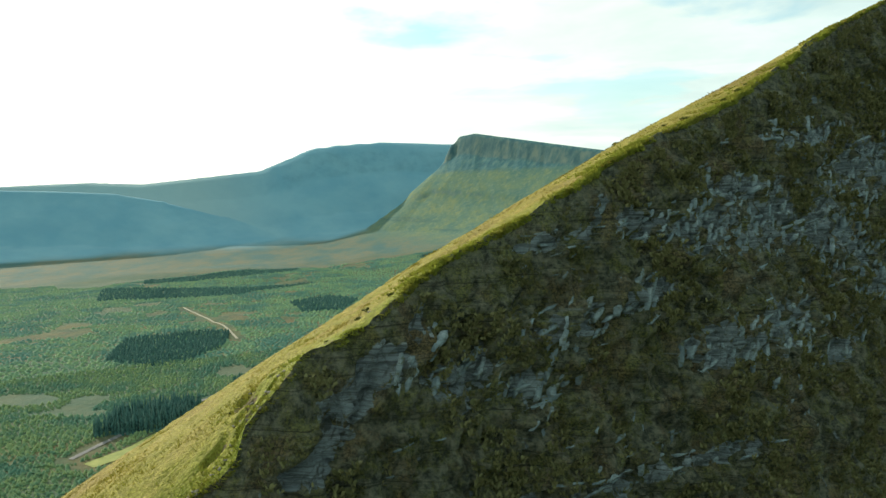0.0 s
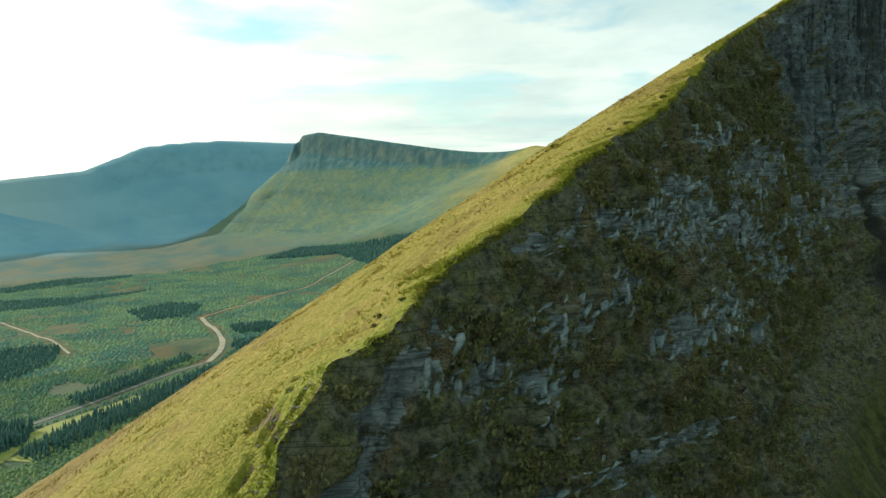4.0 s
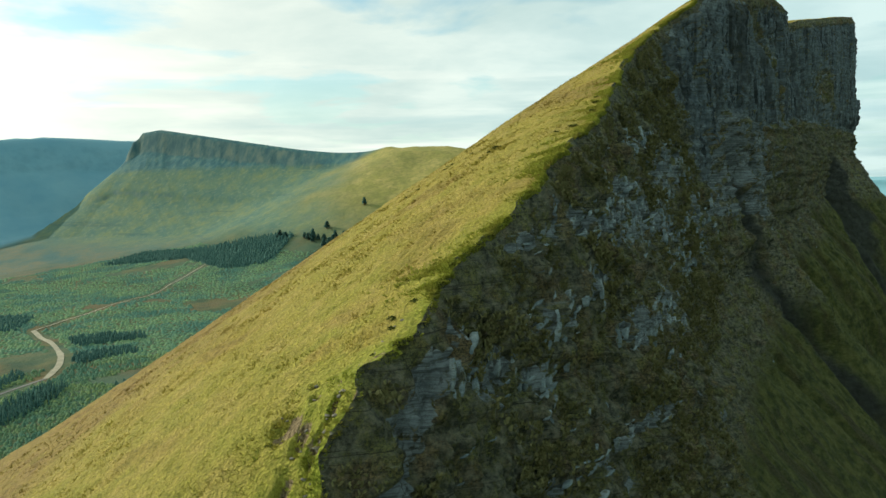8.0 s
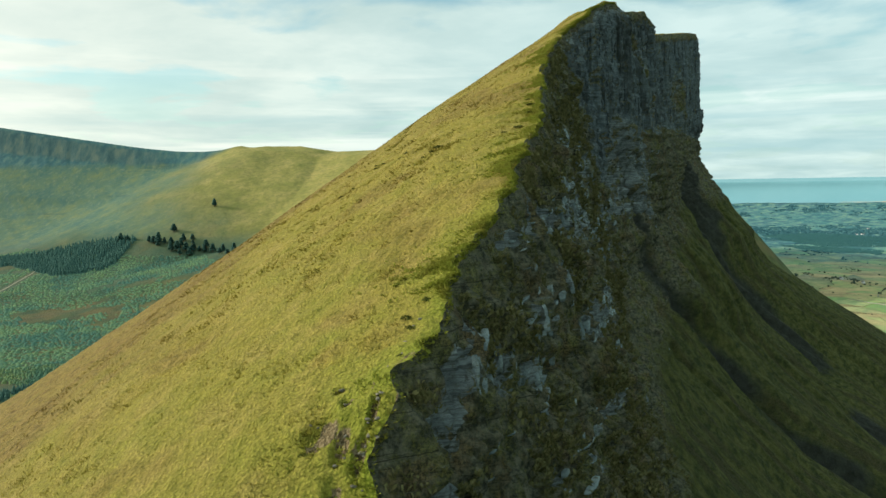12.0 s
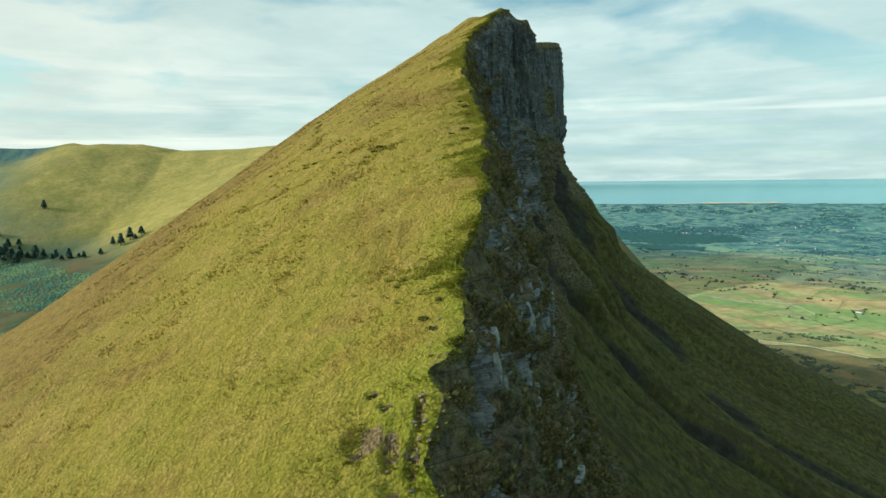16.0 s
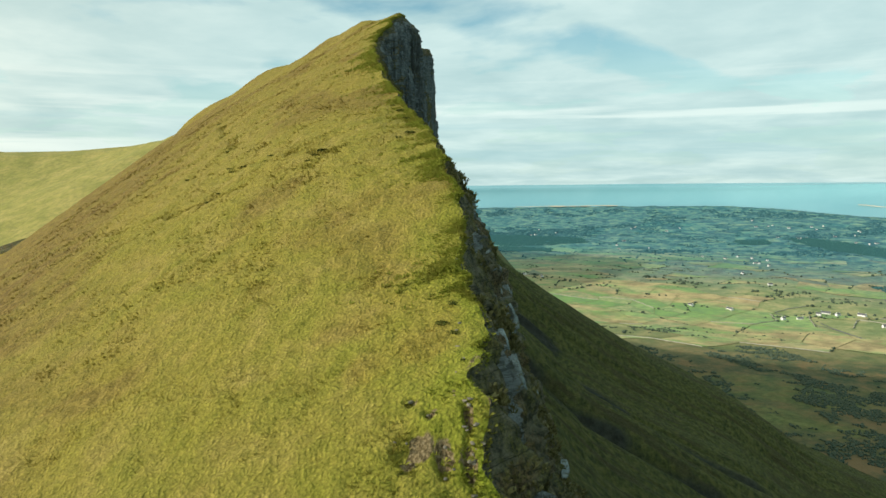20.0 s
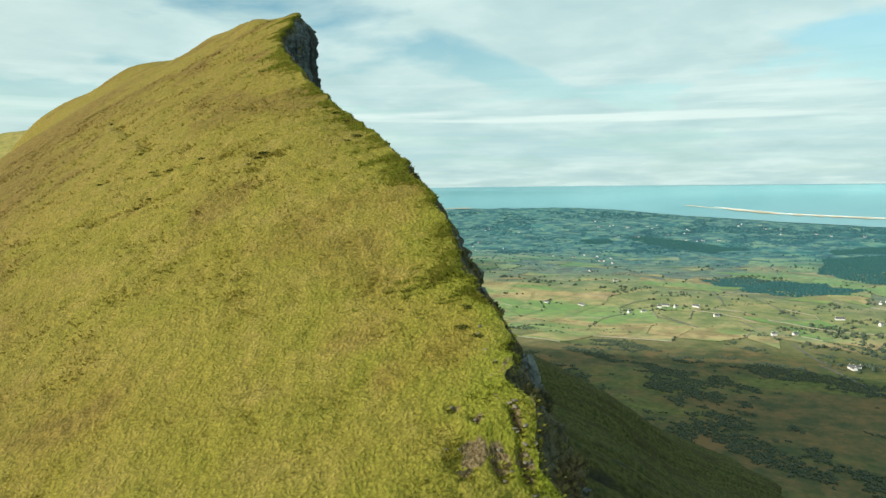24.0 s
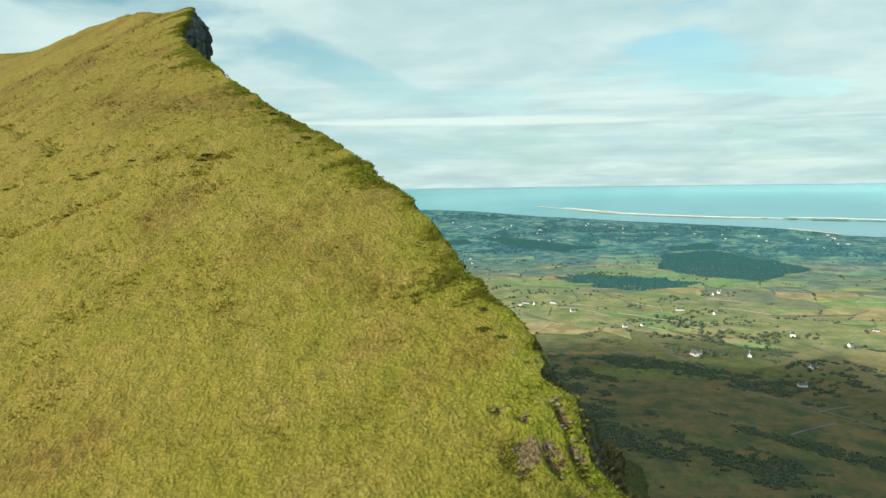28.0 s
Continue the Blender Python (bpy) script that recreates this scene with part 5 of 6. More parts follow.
def build_walls(ends, g):
    """Low dry-stone walls along field edges, each a chain of short raised blocks."""
    steps = np.linspace(0, 1, 9)
    a, b = ends[:, :2], ends[:, 2:]
    mid = a[:, None] + (b - a)[:, None] * steps[None, :, None] + g.normal(0, 0.9, (len(a), 9, 2))
    d = (b - a) / np.linalg.norm(b - a, axis=1)[:, None]
    side = np.stack([-d[:, 1], d[:, 0]], -1)[:, None] * 0.75
    z = ground_z(mid[..., 0], mid[..., 1]) + 0.7
    rows = []
    for k, high in ((-1, 0.0), (-0.7, 1.4), (0.7, 1.4), (1, 0.0)):
        rows.append(np.concatenate([mid + side * k, (z + high)[..., None]], -1))
    co = np.stack(rows, 2)
    ids = np.arange(9 * 4).reshape(9, 4)
    q = np.stack([ids[:-1, :-1], ids[1:, :-1], ids[1:, 1:], ids[:-1, 1:]], -1).reshape(-1, 4)
    me = bpy.data.meshes.new("field_walls")
    fill(me, co.reshape(-1, 3), (q[None] + (np.arange(len(a)) * 36)[:, None, None]).reshape(-1, 4))
    me.materials.append(WALLING)
    tagged(new("field_walls", me), "pale dry-stone walls between the green fields", "wall", kind="stuff")


WOODS = [([(2104, 41), (2202, -64), (2116, -270), (2033, -357), (1918, -267), (1850, -165), (1872, -108)], "dark conifer plantation on the plain"),
         ([(2774, -358), (2946, -589), (2652, -673), (2394, -787), (2042, -511), (2180, -383), (2368, -291)], "wide dark conifer plantation on the plain"),
         ([(3492, 413), (3532, 280), (3235, -27), (3096, -146), (2976, 23), (3107, 183)], "dark wood far out on the plain"),
         ([(3347, 571), (3414, 445), (3233, 418), (3175, 551)], "small dark wood far out on the plain"),
         ([(3101, -437), (3246, -652), (3128, -678), (3017, -604), (2917, -428)], "thin dark wood far out on the plain"),
         ([(2960, 1780), (3160, 1642), (3204, 1217), (3049, 1148), (2845, 1258), (2744, 1433)], "long blue-green conifer plantation on the plain"),
         ([(2700, 1560), (2750, 1361), (2728, 1185), (2634, 1168), (2600, 1400)], "narrow conifer plantation on the plain")]
SCRUBS = [[(1130, 92), (1073, 2), (904, 5), (880, 70)], [(1125, -29), (1070, -129), (950, -177), (918, -87), (1012, -36)],
          [(770, 60), (792, -14), (716, -127), (660, -100), (660, -3), (700, 60)], [(1250, 330), (1260, 200), (1170, 130), (1120, 210)], [(980, 330), (1040, 180), (960, 120), (900, 220)]]
HOUSES = ((1629, 400), (1617, 313), (1539, 197), (1550, 167), (1617, 124), (1601, 101), (1498, 18), (1623, 58), (1344, -77), (1368, -115), (1574, -222), (1527, -287), (1122, -170), (1123, -251), (1825, -363),
          (2046, 280), (2306, 389), (1591, 136), (1797, -342), (1115, -163), (1207, -437), (1357, -542), (1044, -321), (1291, -371), (948, -274), (1957, 967), (1890, 880))
GROVES = ((1840, 251), (1867, 224), (1927, 202), (1802, 120), (1783, 92), (1569, 181), (1567, 156), (1421, -105), (1422, -131), (1726, -218), (1748, -239), (1634, -140), (1559, -273), (1421, -313), (1326, -56),
          (1957, 967), (1898, 905), (1884, 866), (1827, 706), (1828, 664), (1060, -310), (960, -262), (1130, -175), (1300, -380))
FAR_HAMLETS = ((4031, 508), (3981, 343), (4011, -220), (3706, -368), (3277, -1231), (3138, -1155), (3728, 120), (3412, -17), (3455, -803), (3500, 300), (2750, 500), (2600, 300), (2900, 1000), (3300, 1500), (3650, 900))
ROADS = [[(1130, -120), (1041, -157), (925, -186), (878, -236), (835, -269), (778, -308)], [(839, -257), (858, -284), (866, -307)], [(754, -197), (779, -230), (797, -261)],
         [(1889, -36), (1675, -117), (1484, -155)], [(1629, 230), (1529, 159), (1462, 107), (1372, 55)], [(1250, -360), (1202, -376), (1090, -387), (1013, -409)], [(1523, 129), (1427, 86), (1361, 42)],
         [(1284, -100), (1214, -114), (1143, -129)], [(1956, 28), (1779, 4), (1643, -3)], [(1463, -24), (1344, -77)]]


def build_house(long, wide, high, seed):
    """A gabled cottage: walls, roof, chimneys, windows and door."""
    root = new("house")
    x, y = long / 2, wide / 2
    bm = bmesh.new()
    low = [bm.verts.new(c) for c in ((-x, -y, -2), (x, -y, -2), (x, y, -2), (-x, y, -2))]
    top = [bm.verts.new(c) for c in ((-x, -y, high), (x, -y, high), (x, y, high), (-x, y, high))]
    rid = [bm.verts.new(c) for c in ((-x, 0, high + y * 0.8), (x, 0, high + y * 0.8))]
    for a, b in ((0, 1), (1, 2), (2, 3), (3, 0)):
        bm.faces.new((low[a], low[b], top[b], top[a]))
    bm.faces.new((top[1], top[2], rid[1]))
    bm.faces.new((top[3], top[0], rid[0]))
    part("wall", bm, WHITEWASH, root, "white rendered wall")
    bm = bmesh.new()
    for sgn in (-1, 1):
        e, r = (y + 0.5) * sgn, high - 0.4
        v = [bm.verts.new(c) for c in ((-x - 0.4, e, r + 0.05), (x + 0.4, e, r + 0.05), (x + 0.4, 0, high + y * 0.8 + 0.1), (-x - 0.4, 0, high + y * 0.8 + 0.1),
                                       (-x - 0.4, e, r + 0.3), (x + 0.4, e, r + 0.3), (x + 0.4, 0, high + y * 0.8 + 0.4), (-x - 0.4, 0, high + y * 0.8 + 0.4))]
        for f in ((0, 1, 2, 3), (4, 5, 6, 7), (0, 1, 5, 4), (1, 2, 6, 5), (2, 3, 7, 6), (3, 0, 4, 7)):
            bm.faces.new([v[k] for k in f])
    roof = part("roof", bm, SLATE, root, "dark slate roof")
    for cx in (-x + 0.8, x - 0.8):
        bm = bmesh.new()
        bmesh.ops.create_cube(bm, size=1, matrix=Matrix.Translation((cx, 0, high + y * 0.8 + 0.6)) @ Matrix.Diagonal((0.9, 1.1, 1.8, 1)))
        part("chimney", bm, WHITEWASH, roof)
    n = max(2, int(long / 4))
    for sgn in (-1, 1):
        for k in range(n):
            bm = bmesh.new()
            door = sgn < 0 and k == n // 2
            w, h, zc = (1.0, 2.1, 1.05) if door else (1.3, 1.3, 1.6)
            bmesh.ops.create_cube(bm, size=1, matrix=Matrix.Translation((-x + long * (k + 0.5) / n, sgn * (y + 0.02), zc)) @ Matrix.Diagonal((w, 0.12, h, 1)))
            part("door" if door else "window", bm, SLATE if door else GLASS_DARK, root)
    return tagged(root, "white gabled farmhouse with a dark slate roof", "house", "farmhouses on the plain")


def build_plain():
    hedge = build_fields()
    rng = random.Random(21)
    g = np.random.default_rng(5)
    clump = clump_shape(rng, 2)
    x, y = hedge[:, 0], hedge[:, 1]
    keep = (vnoise(x / 90, y / 90, 3.0) > -0.5) & (-UY * x + UX * y < -330)
    x, y = x[keep], y[keep]
    big = np.where(g.random(x.shape) < 0.16, g.uniform(1.8, 2.6, x.shape), g.uniform(0.6, 1.3, x.shape))
    rows = rows_for(x, y, g, 3.0, 2.4, 0.3, 0.5)
    rows[:, 4] *= big
    rows[:, 5] *= big
    far = np.hypot(x, y) > 2500
    tagged(many("hedgerow", *clump, rows[~far], SCRUB), "dark hedges and bushes along the field edges", "hedge", kind="stuff")
    tagged(many("hedgerow", *clump, rows[far], HAZED_TREES), "blue-green hedges along the farther field edges", "hedge", kind="stuff")
    # groves round the farms
    spots = np.array([(hx + g.normal(0, 17), hy + g.normal(0, 22)) for hx, hy in HOUSES + GROVES for _ in range(int(g.integers(4, 15)))])
    clear = np.min(np.hypot(spots[:, 0][:, None] - np.array(HOUSES)[:, 0], spots[:, 1][:, None] - np.array(HOUSES)[:, 1]), axis=1) > 13
    spots = spots[clear]
    tagged(many("grove", *clump_shape(rng, 3), rows_for(spots[:, 0], spots[:, 1], g, 7.0, 5.0, 0.45, 0.5), SCRUB), "dark broadleaf trees round the farms", "trees", kind="stuff")
    # trees in loose groups
    x, y, g = scatter(700, 4000, -2400, 1900, 15, 31)
    r, az = np.hypot(x, y), np.degrees(np.arctan2(x, y))
    patch = fbm(x / 240, y / 240, 6.6, 4) + 0.55 * vnoise(x / 42, y / 42, 2.2)
    keep = (patch > 0.90) & (r > 1250) & (r < 4200) & (az > 50) & (az < 122) & (-UY * x + UX * y < -330)
    near = keep & (r < 2500)
    tagged(many("tree_group", *clump_shape(rng, 3), rows_for(x[near], y[near], g, 7, 5, 0.5, 0.5), SCRUB), "dark broadleaf trees in loose groups on the plain", "trees", kind="stuff")
    near = keep & (r >= 2500)
    tagged(many("tree_group", *clump_shape(rng, 2), rows_for(x[near], y[near], g, 9, 4.5, 0.5, 0.5), HAZED_TREES), "blue-green trees in loose groups on the plain", "trees", kind="stuff")
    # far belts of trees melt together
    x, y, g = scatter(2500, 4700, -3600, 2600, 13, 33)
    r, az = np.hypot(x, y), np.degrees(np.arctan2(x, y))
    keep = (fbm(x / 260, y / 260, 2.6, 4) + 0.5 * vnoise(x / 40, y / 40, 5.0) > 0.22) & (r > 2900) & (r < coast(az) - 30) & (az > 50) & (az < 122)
    tagged(many("tree_belt", *clump_shape(rng, 2), rows_for(x[keep], y[keep], g, 12, 4, 0.5, 0.5), HAZED_TREES), "blue-green belts of trees far out on the plain", "trees", kind="stuff")
    for k, (poly, label) in enumerate(WOODS):
        xs, ys = [q[0] for q in poly], [q[1] for q in poly]
        x, y, g = scatter(min(xs), max(xs), min(ys), max(ys), 6.5, 50 + k)
        m = inside(x + 26 * vnoise(x / 55, y / 55, 1.3), y + 26 * vnoise(x / 55, y / 55, 7.3), poly) & (vnoise(x / 34, y / 34, 5.3) > -0.72)
        tagged(many("conifer_wood", *spruce_shape(2, 5, rng), rows_for(x[m], y[m], g, 9.5, 5, 0.16, 0.5), WOOD_BLUE), label, "forest", kind="stuff")
    x, y, g = scatter(480, 1500, -700, 620, 3.2, 71)
    keep = np.zeros(x.shape)
    for poly in SCRUBS:
        cx, cy = np.mean([q[0] for q in poly]), np.mean([q[1] for q in poly])
        keep = np.maximum(keep, np.exp(-((x - cx) ** 2 + (y - cy) ** 2) / 95 ** 2))
    mask = fbm((x + y) / 170 + 0.4 * vnoise(x / 30, y / 30, 1.0), (x - y) / 52, 1.0, 4) + 0.4 * keep + 0.55 * vnoise(x / 16, y / 16, 4.0) + 0.3 * vnoise(x / 6, y / 6, 2.0)
    r = np.hypot(x, y)
    m = (mask > 0.61) & (-UY * x + UX * y < -250) & (r > 560) & (r < 1500) & (np.hypot(x - 420, y - 90) < 980)
    half = g.random(x.shape) < 0.5
    for side in (half, ~half):
        tagged(many("thicket", *clump_shape(rng, 3), rows_for(x[m & side], y[m & side], g, 3.3, 2.1, 0.6, 0.4), SCRUB), "dark thickets of gorse and low trees below the mountain", "thicket", kind="stuff")
    for line in ROADS:
        strip("road", line, 3.5, TARMAC, label="narrow grey lane between the fields")
    kinds = [build_house(15, 7, 3.2, 1), build_house(22, 8, 3.0, 2), build_house(12, 7, 5.2, 3)]
    used = set()
    more = np.random.default_rng(64)
    hamlets = [(cx + more.normal(0, 85), cy + more.normal(0, 85)) for cx, cy in FAR_HAMLETS for _ in range(4)]
    for k, (x, y) in enumerate(list(HOUSES) + hamlets):
        base = kinds[k % 3]
        ob = copy_thing(base, Matrix()) if k % 3 in used else base
        used.add(k % 3)
        size = 0.8 if k < len(HOUSES) else 0.7
        z = float(ground_z(np.array([x * 1.0]), np.array([y * 1.0]))[0]) + 1.0
        ob.matrix_basis = Matrix.LocRotScale((x, y, z), Euler((0, 0, rng.uniform(0, 3.1))), (size, size, size))


def coast(az):
    """Distance at which the sea begins."""
    return np.interp(az, [45, 58, 64, 75, 80, 84, 88.3, 92, 95, 99, 103, 106.3, 108.5, 110.6, 113, 125], [4640, 4640, 4645, 4665, 4670, 4589, 4406, 4304, 4199, 4102, 4018, 3915, 3808, 3682, 3648, 3600])


def sea_z(az, r):
    rt, c = far_range(r), coast(az)
    k = np.clip((r - c) / (4862 - c), 0, 1)
    return -r * (FLOOR / rt + 0.0119 * (1 - np.exp(-rt / 4000))) + 2.5 + 4 * k + 50 * k ** 1.5


def build_sea():
    az = np.arange(46, 124, 0.25)
    f = np.linspace(0, 1, 90)
    a, k = np.meshgrid(az, f)
    r0 = coast(a) + 16 * vnoise(a * 1.3, 0.5, 0.5) + 8 * vnoise(a * 4, 1.5, 0.5)
    r = r0 + (4862 - r0) * k
    x, y = r * np.sin(np.radians(a)), r * np.cos(np.radians(a))
    z = sea_z(a, r)
    tagged(sheet("water", x, y, z, SEA, flip=True), "calm blue-grey sea reaching to the horizon", "sea", kind="structure")
    # sandbank, surf and green dunes across the bay
    def bank(az):
        return np.interp(az, [80, 88.8, 92.8, 95, 99.2, 103.2, 107, 113, 125], [4680, 4619, 4496, 4409, 4320, 4260, 4212, 4126, 4000])

    for name, a0, a1, line, dr, wid, stuff_of, label in (("sandbank", 88.4, 105.5, bank, 0, 15, SAND, "long pale sandbank across the bay"), ("surf", 90.5, 106.5, bank, 26, 7, FOAM, "white line of surf beyond the sandbank"),
                                                         ("surf", 107.0, 114.0, bank, 60, 6, FOAM, "white line of surf beyond the dunes"), ("dunes", 104.0, 113.5, bank, 4, 20, DUNE, "low green dunes across the bay"),
                                                         ("sandbank", 106.8, 110.2, coast, 10, 12, SAND, "pale sandy point on the shore"), ("sandbank", 64.0, 72.0, coast, 6, 9, SAND, "thin pale strand on the shore")):
        a, k = np.meshgrid(np.linspace(a0, a1, 90), np.linspace(-1, 1, 5))
        taper = np.sin(np.pi * (a - a0) / (a1 - a0)) ** 0.5
        r = line(a) + dr + 5 * vnoise(a * 0.9, 4.0, 0.7) + wid * k * taper * np.clip(0.55 + 1.1 * vnoise(a * 2.1, 2.0, 0.3), 0.12, 1.5)
        x, y = r * np.sin(np.radians(a)), r * np.cos(np.radians(a))
        z = sea_z(a, r) + (3.0 if name == "surf" else 5.5) - 2 * k * k
        tagged(sheet(name, x, y, z, stuff_of, flip=True), label, name, kind="structure")


FOAM = plain_material("white_foam", (0.62, 0.66, 0.66), (0.85, 0.86, 0.85), 40)
DUNE = plain_material("dune_grass", (0.12, 0.22, 0.16), (0.22, 0.30, 0.19), 60)


# ---- grass, fringe, bushes and stones on the mountain ----
def tuft_shape(rng, blades, lean):
    co, faces = [], []
    for k in range(blades):
        a = 2 * math.pi * (k + rng.random() * 0.7) / blades
        root = (0.2 * math.cos(a + 1), 0.2 * math.sin(a + 1), -0.12)
        reach, hgt, w = rng.uniform(0.25, 0.55), rng.uniform(0.5, 1.0), rng.uniform(0.11, 0.18)
        dx, dy = math.cos(a), math.sin(a)
        b = len(co)
        co += [(root[0] - dy * w, root[1] + dx * w, root[2]), (root[0] + dy * w, root[1] - dx * w, root[2]),
               (root[0] + dx * reach * 0.5 - dy * w * 0.9, root[1] + dy * reach * 0.5 + dx * w * 0.9, hgt * 0.75), (root[0] + dx * reach + lean, root[1] + dy * reach, hgt)]
        faces += [(b, b + 1, b + 2), (b + 1, b + 3, b + 2)]
    return co, faces


def build_tufts():
    rng = random.Random(2)
    for k, (u0, u1, q0, q1, step, wide, high) in enumerate(((14, 70, 0.3, 60, 0.42, 0.50, 0.34), (70, 130, 0.3, 85, 0.62, 0.66, 0.40), (130, 250, 0.3, 95, 0.95, 0.85, 0.42), (-40, 70, 60, 110, 1.0, 0.9, 0.34), (-40, 14, 2, 60, 1.0, 0.9, 0.36))):
        u, q, g = scatter(u0, u1, q0, q1, step, 90 + k)
        v = crest_v(u) + q
        thick = fbm(u / 5, v / 5, 2.4, 3)
        keep = (thick > -0.45) & (bare_soil(u, v) < 0.4)
        u, v, q, thick = u[keep], v[keep], q[keep], thick[keep]
        z = grass_z(u, v) + smooth(q, 0.5, 6) * SWELL * fbm(u / 14, v / 14, 0.5, 3)
        x, y = to_xy(u, v)
        size = np.clip(0.75 + 0.5 * thick, 0.5, 1.5) * g.uniform(0.7, 1.35, u.shape)
        rows = np.stack([x, y, z - 0.06, g.uniform(0, 6.28, u.shape), wide * size, high * size], -1)
        ob = many("grass_tussocks", *tuft_shape(rng, 5, 0.1), rows, TUFT, bracken(u, v, q))
        tagged(ob, "yellow-green tussock grass covering the slope", "grass", kind="stuff")
    # leafy fringe along the crest, hanging over the edge
    g = np.random.default_rng(12)
    n = 32000
    u = g.uniform(16, 262, n)
    q = g.exponential(2.0, n) - 0.5
    keep = (fbm(u / 7, 0 * u, 6.6, 3) + 0.3 * g.normal(size=n) > -0.25) & (g.random(n) < 0.35 + 0.65 * smooth(u, 36, 60))
    u, q = u[keep], q[keep]
    z = grass_z(u, crest_v(u) + np.maximum(q, 0)) + np.minimum(q, 0) * 1.1
    x, y = to_xy(u, crest_v(u) + ragged(u) + q)
    big = g.uniform(0.6, 1.5, u.shape)
    ob = many("crest_fringe", *tuft_shape(rng, 6, 0.2), np.stack([x, y, z - 0.12, g.uniform(0, 6.28, u.shape), 0.62 * big, 0.42 * big * (0.6 + 0.4 * smooth(u, 36, 60))], -1), FRINGE)
    tagged(ob, "bright green leafy fringe along the crest", "grass", kind="stuff")
    # turf clumps on the face
    n = 52000
    u, h = g.uniform(22, 205, n), g.uniform(1.5, 72, n)
    cz = crest_z(u)
    z = cz - h
    out, rock = cliff_out(u, z, h, cz)[:2]
    keep = (rock < 0.4) & (fbm(u / 6, z / 6, 8.0, 3) > -0.15)
    u, z, out = u[keep], z[keep], out[keep]
    x, y = to_xy(u, crest_v(u) - out)
    big = g.uniform(0.5, 1.4, u.shape)
    ob = many("cliff_turf", *tuft_shape(rng, 5, 0.2), np.stack([x, y, z - 0.15, g.uniform(0, 6.28, u.shape), 0.9 * big, 0.5 * big], -1), FACE_TURF)
    tagged(ob, "olive and brown turf hanging on the cliff", "grass", kind="stuff")


FACE_TURF = tree_material("face_turf", (0.065, 0.071, 0.028), (0.186, 0.172, 0.072), 8)


def slab_material():
    n = Nodes("bedded_limestone", 0.9, 0.2)
    seam = n.noise(1.0, 4, 0.6, n.map((0.06, 0.06, 4.0)))
    grain = n.noise(0.3, 6, 0.75)
    col = n.ramp(n.noise(2.2, 5, 0.65), [(0.34, (0.095, 0.128, 0.130)), (0.5, (0.175, 0.222, 0.220)), (0.66, (0.275, 0.325, 0.312))])
    col = n.mix(n.ramp(seam, [(0.40, 0.4), (0.47, 0.0)]), col, (0.07, 0.08, 0.075))
    col = n.mix(n.ramp(grain, [(0.36, 0.6), (0.48, 0.0)]), col, (0.09, 0.10, 0.085))
    col = n.mix(n.ramp(n.noise(1.3, 5, 0.7), [(0.55, 0.0), (0.62, 0.85)]), col, (0.080, 0.082, 0.032))
    col = n.mix(n.ramp(n.island(), [(0.0, 0.35), (0.6, 0.0)]), col, (0.11, 0.125, 0.11))
    return n.done(col, n.math("ADD", grain, seam), 0.9, 0.25)


SLAB = slab_material()


def slab_shape(rng, lean=1.6, rings=6):
    """A leaning blade of rock that narrows at both ends; x along the face, y into it."""
    co, faces = [], []
    for k in range(rings):
        f = k / (rings - 1)
        half = 0.5 * (0.10 + 0.95 * math.sin(math.pi * (0.08 + 0.84 * f)) ** 0.8) * rng.uniform(0.72, 1.15)
        mid, front = lean * (f - 0.5) + rng.uniform(-0.14, 0.14), -0.16 - 0.22 * math.sin(math.pi * f) - rng.uniform(0, 0.12)
        z = f - 0.5 + rng.uniform(-0.04, 0.04)
        ridge = rng.uniform(-0.45, 0.3)
        co += [(mid - half, 0.5, z), (mid - half * 0.8, front * 0.35, z), (mid + half * ridge, front, z), (mid + half * 0.75, front * 0.55, z), (mid + half, 0.5, z)]
    for k in range(rings - 1):
        a, b = k * 5, k * 5 + 5
        faces += [(a + i, a + i + 1, b + i + 1, b + i) for i in range(4)]
    e = (rings - 1) * 5
    faces += [(e, e + 1, e + 2, e + 4), (e + 2, e + 3, e + 4, e + 4), (4, 2, 1, 0)]
    return co, [f for f in faces if len(set(f)) == 4]


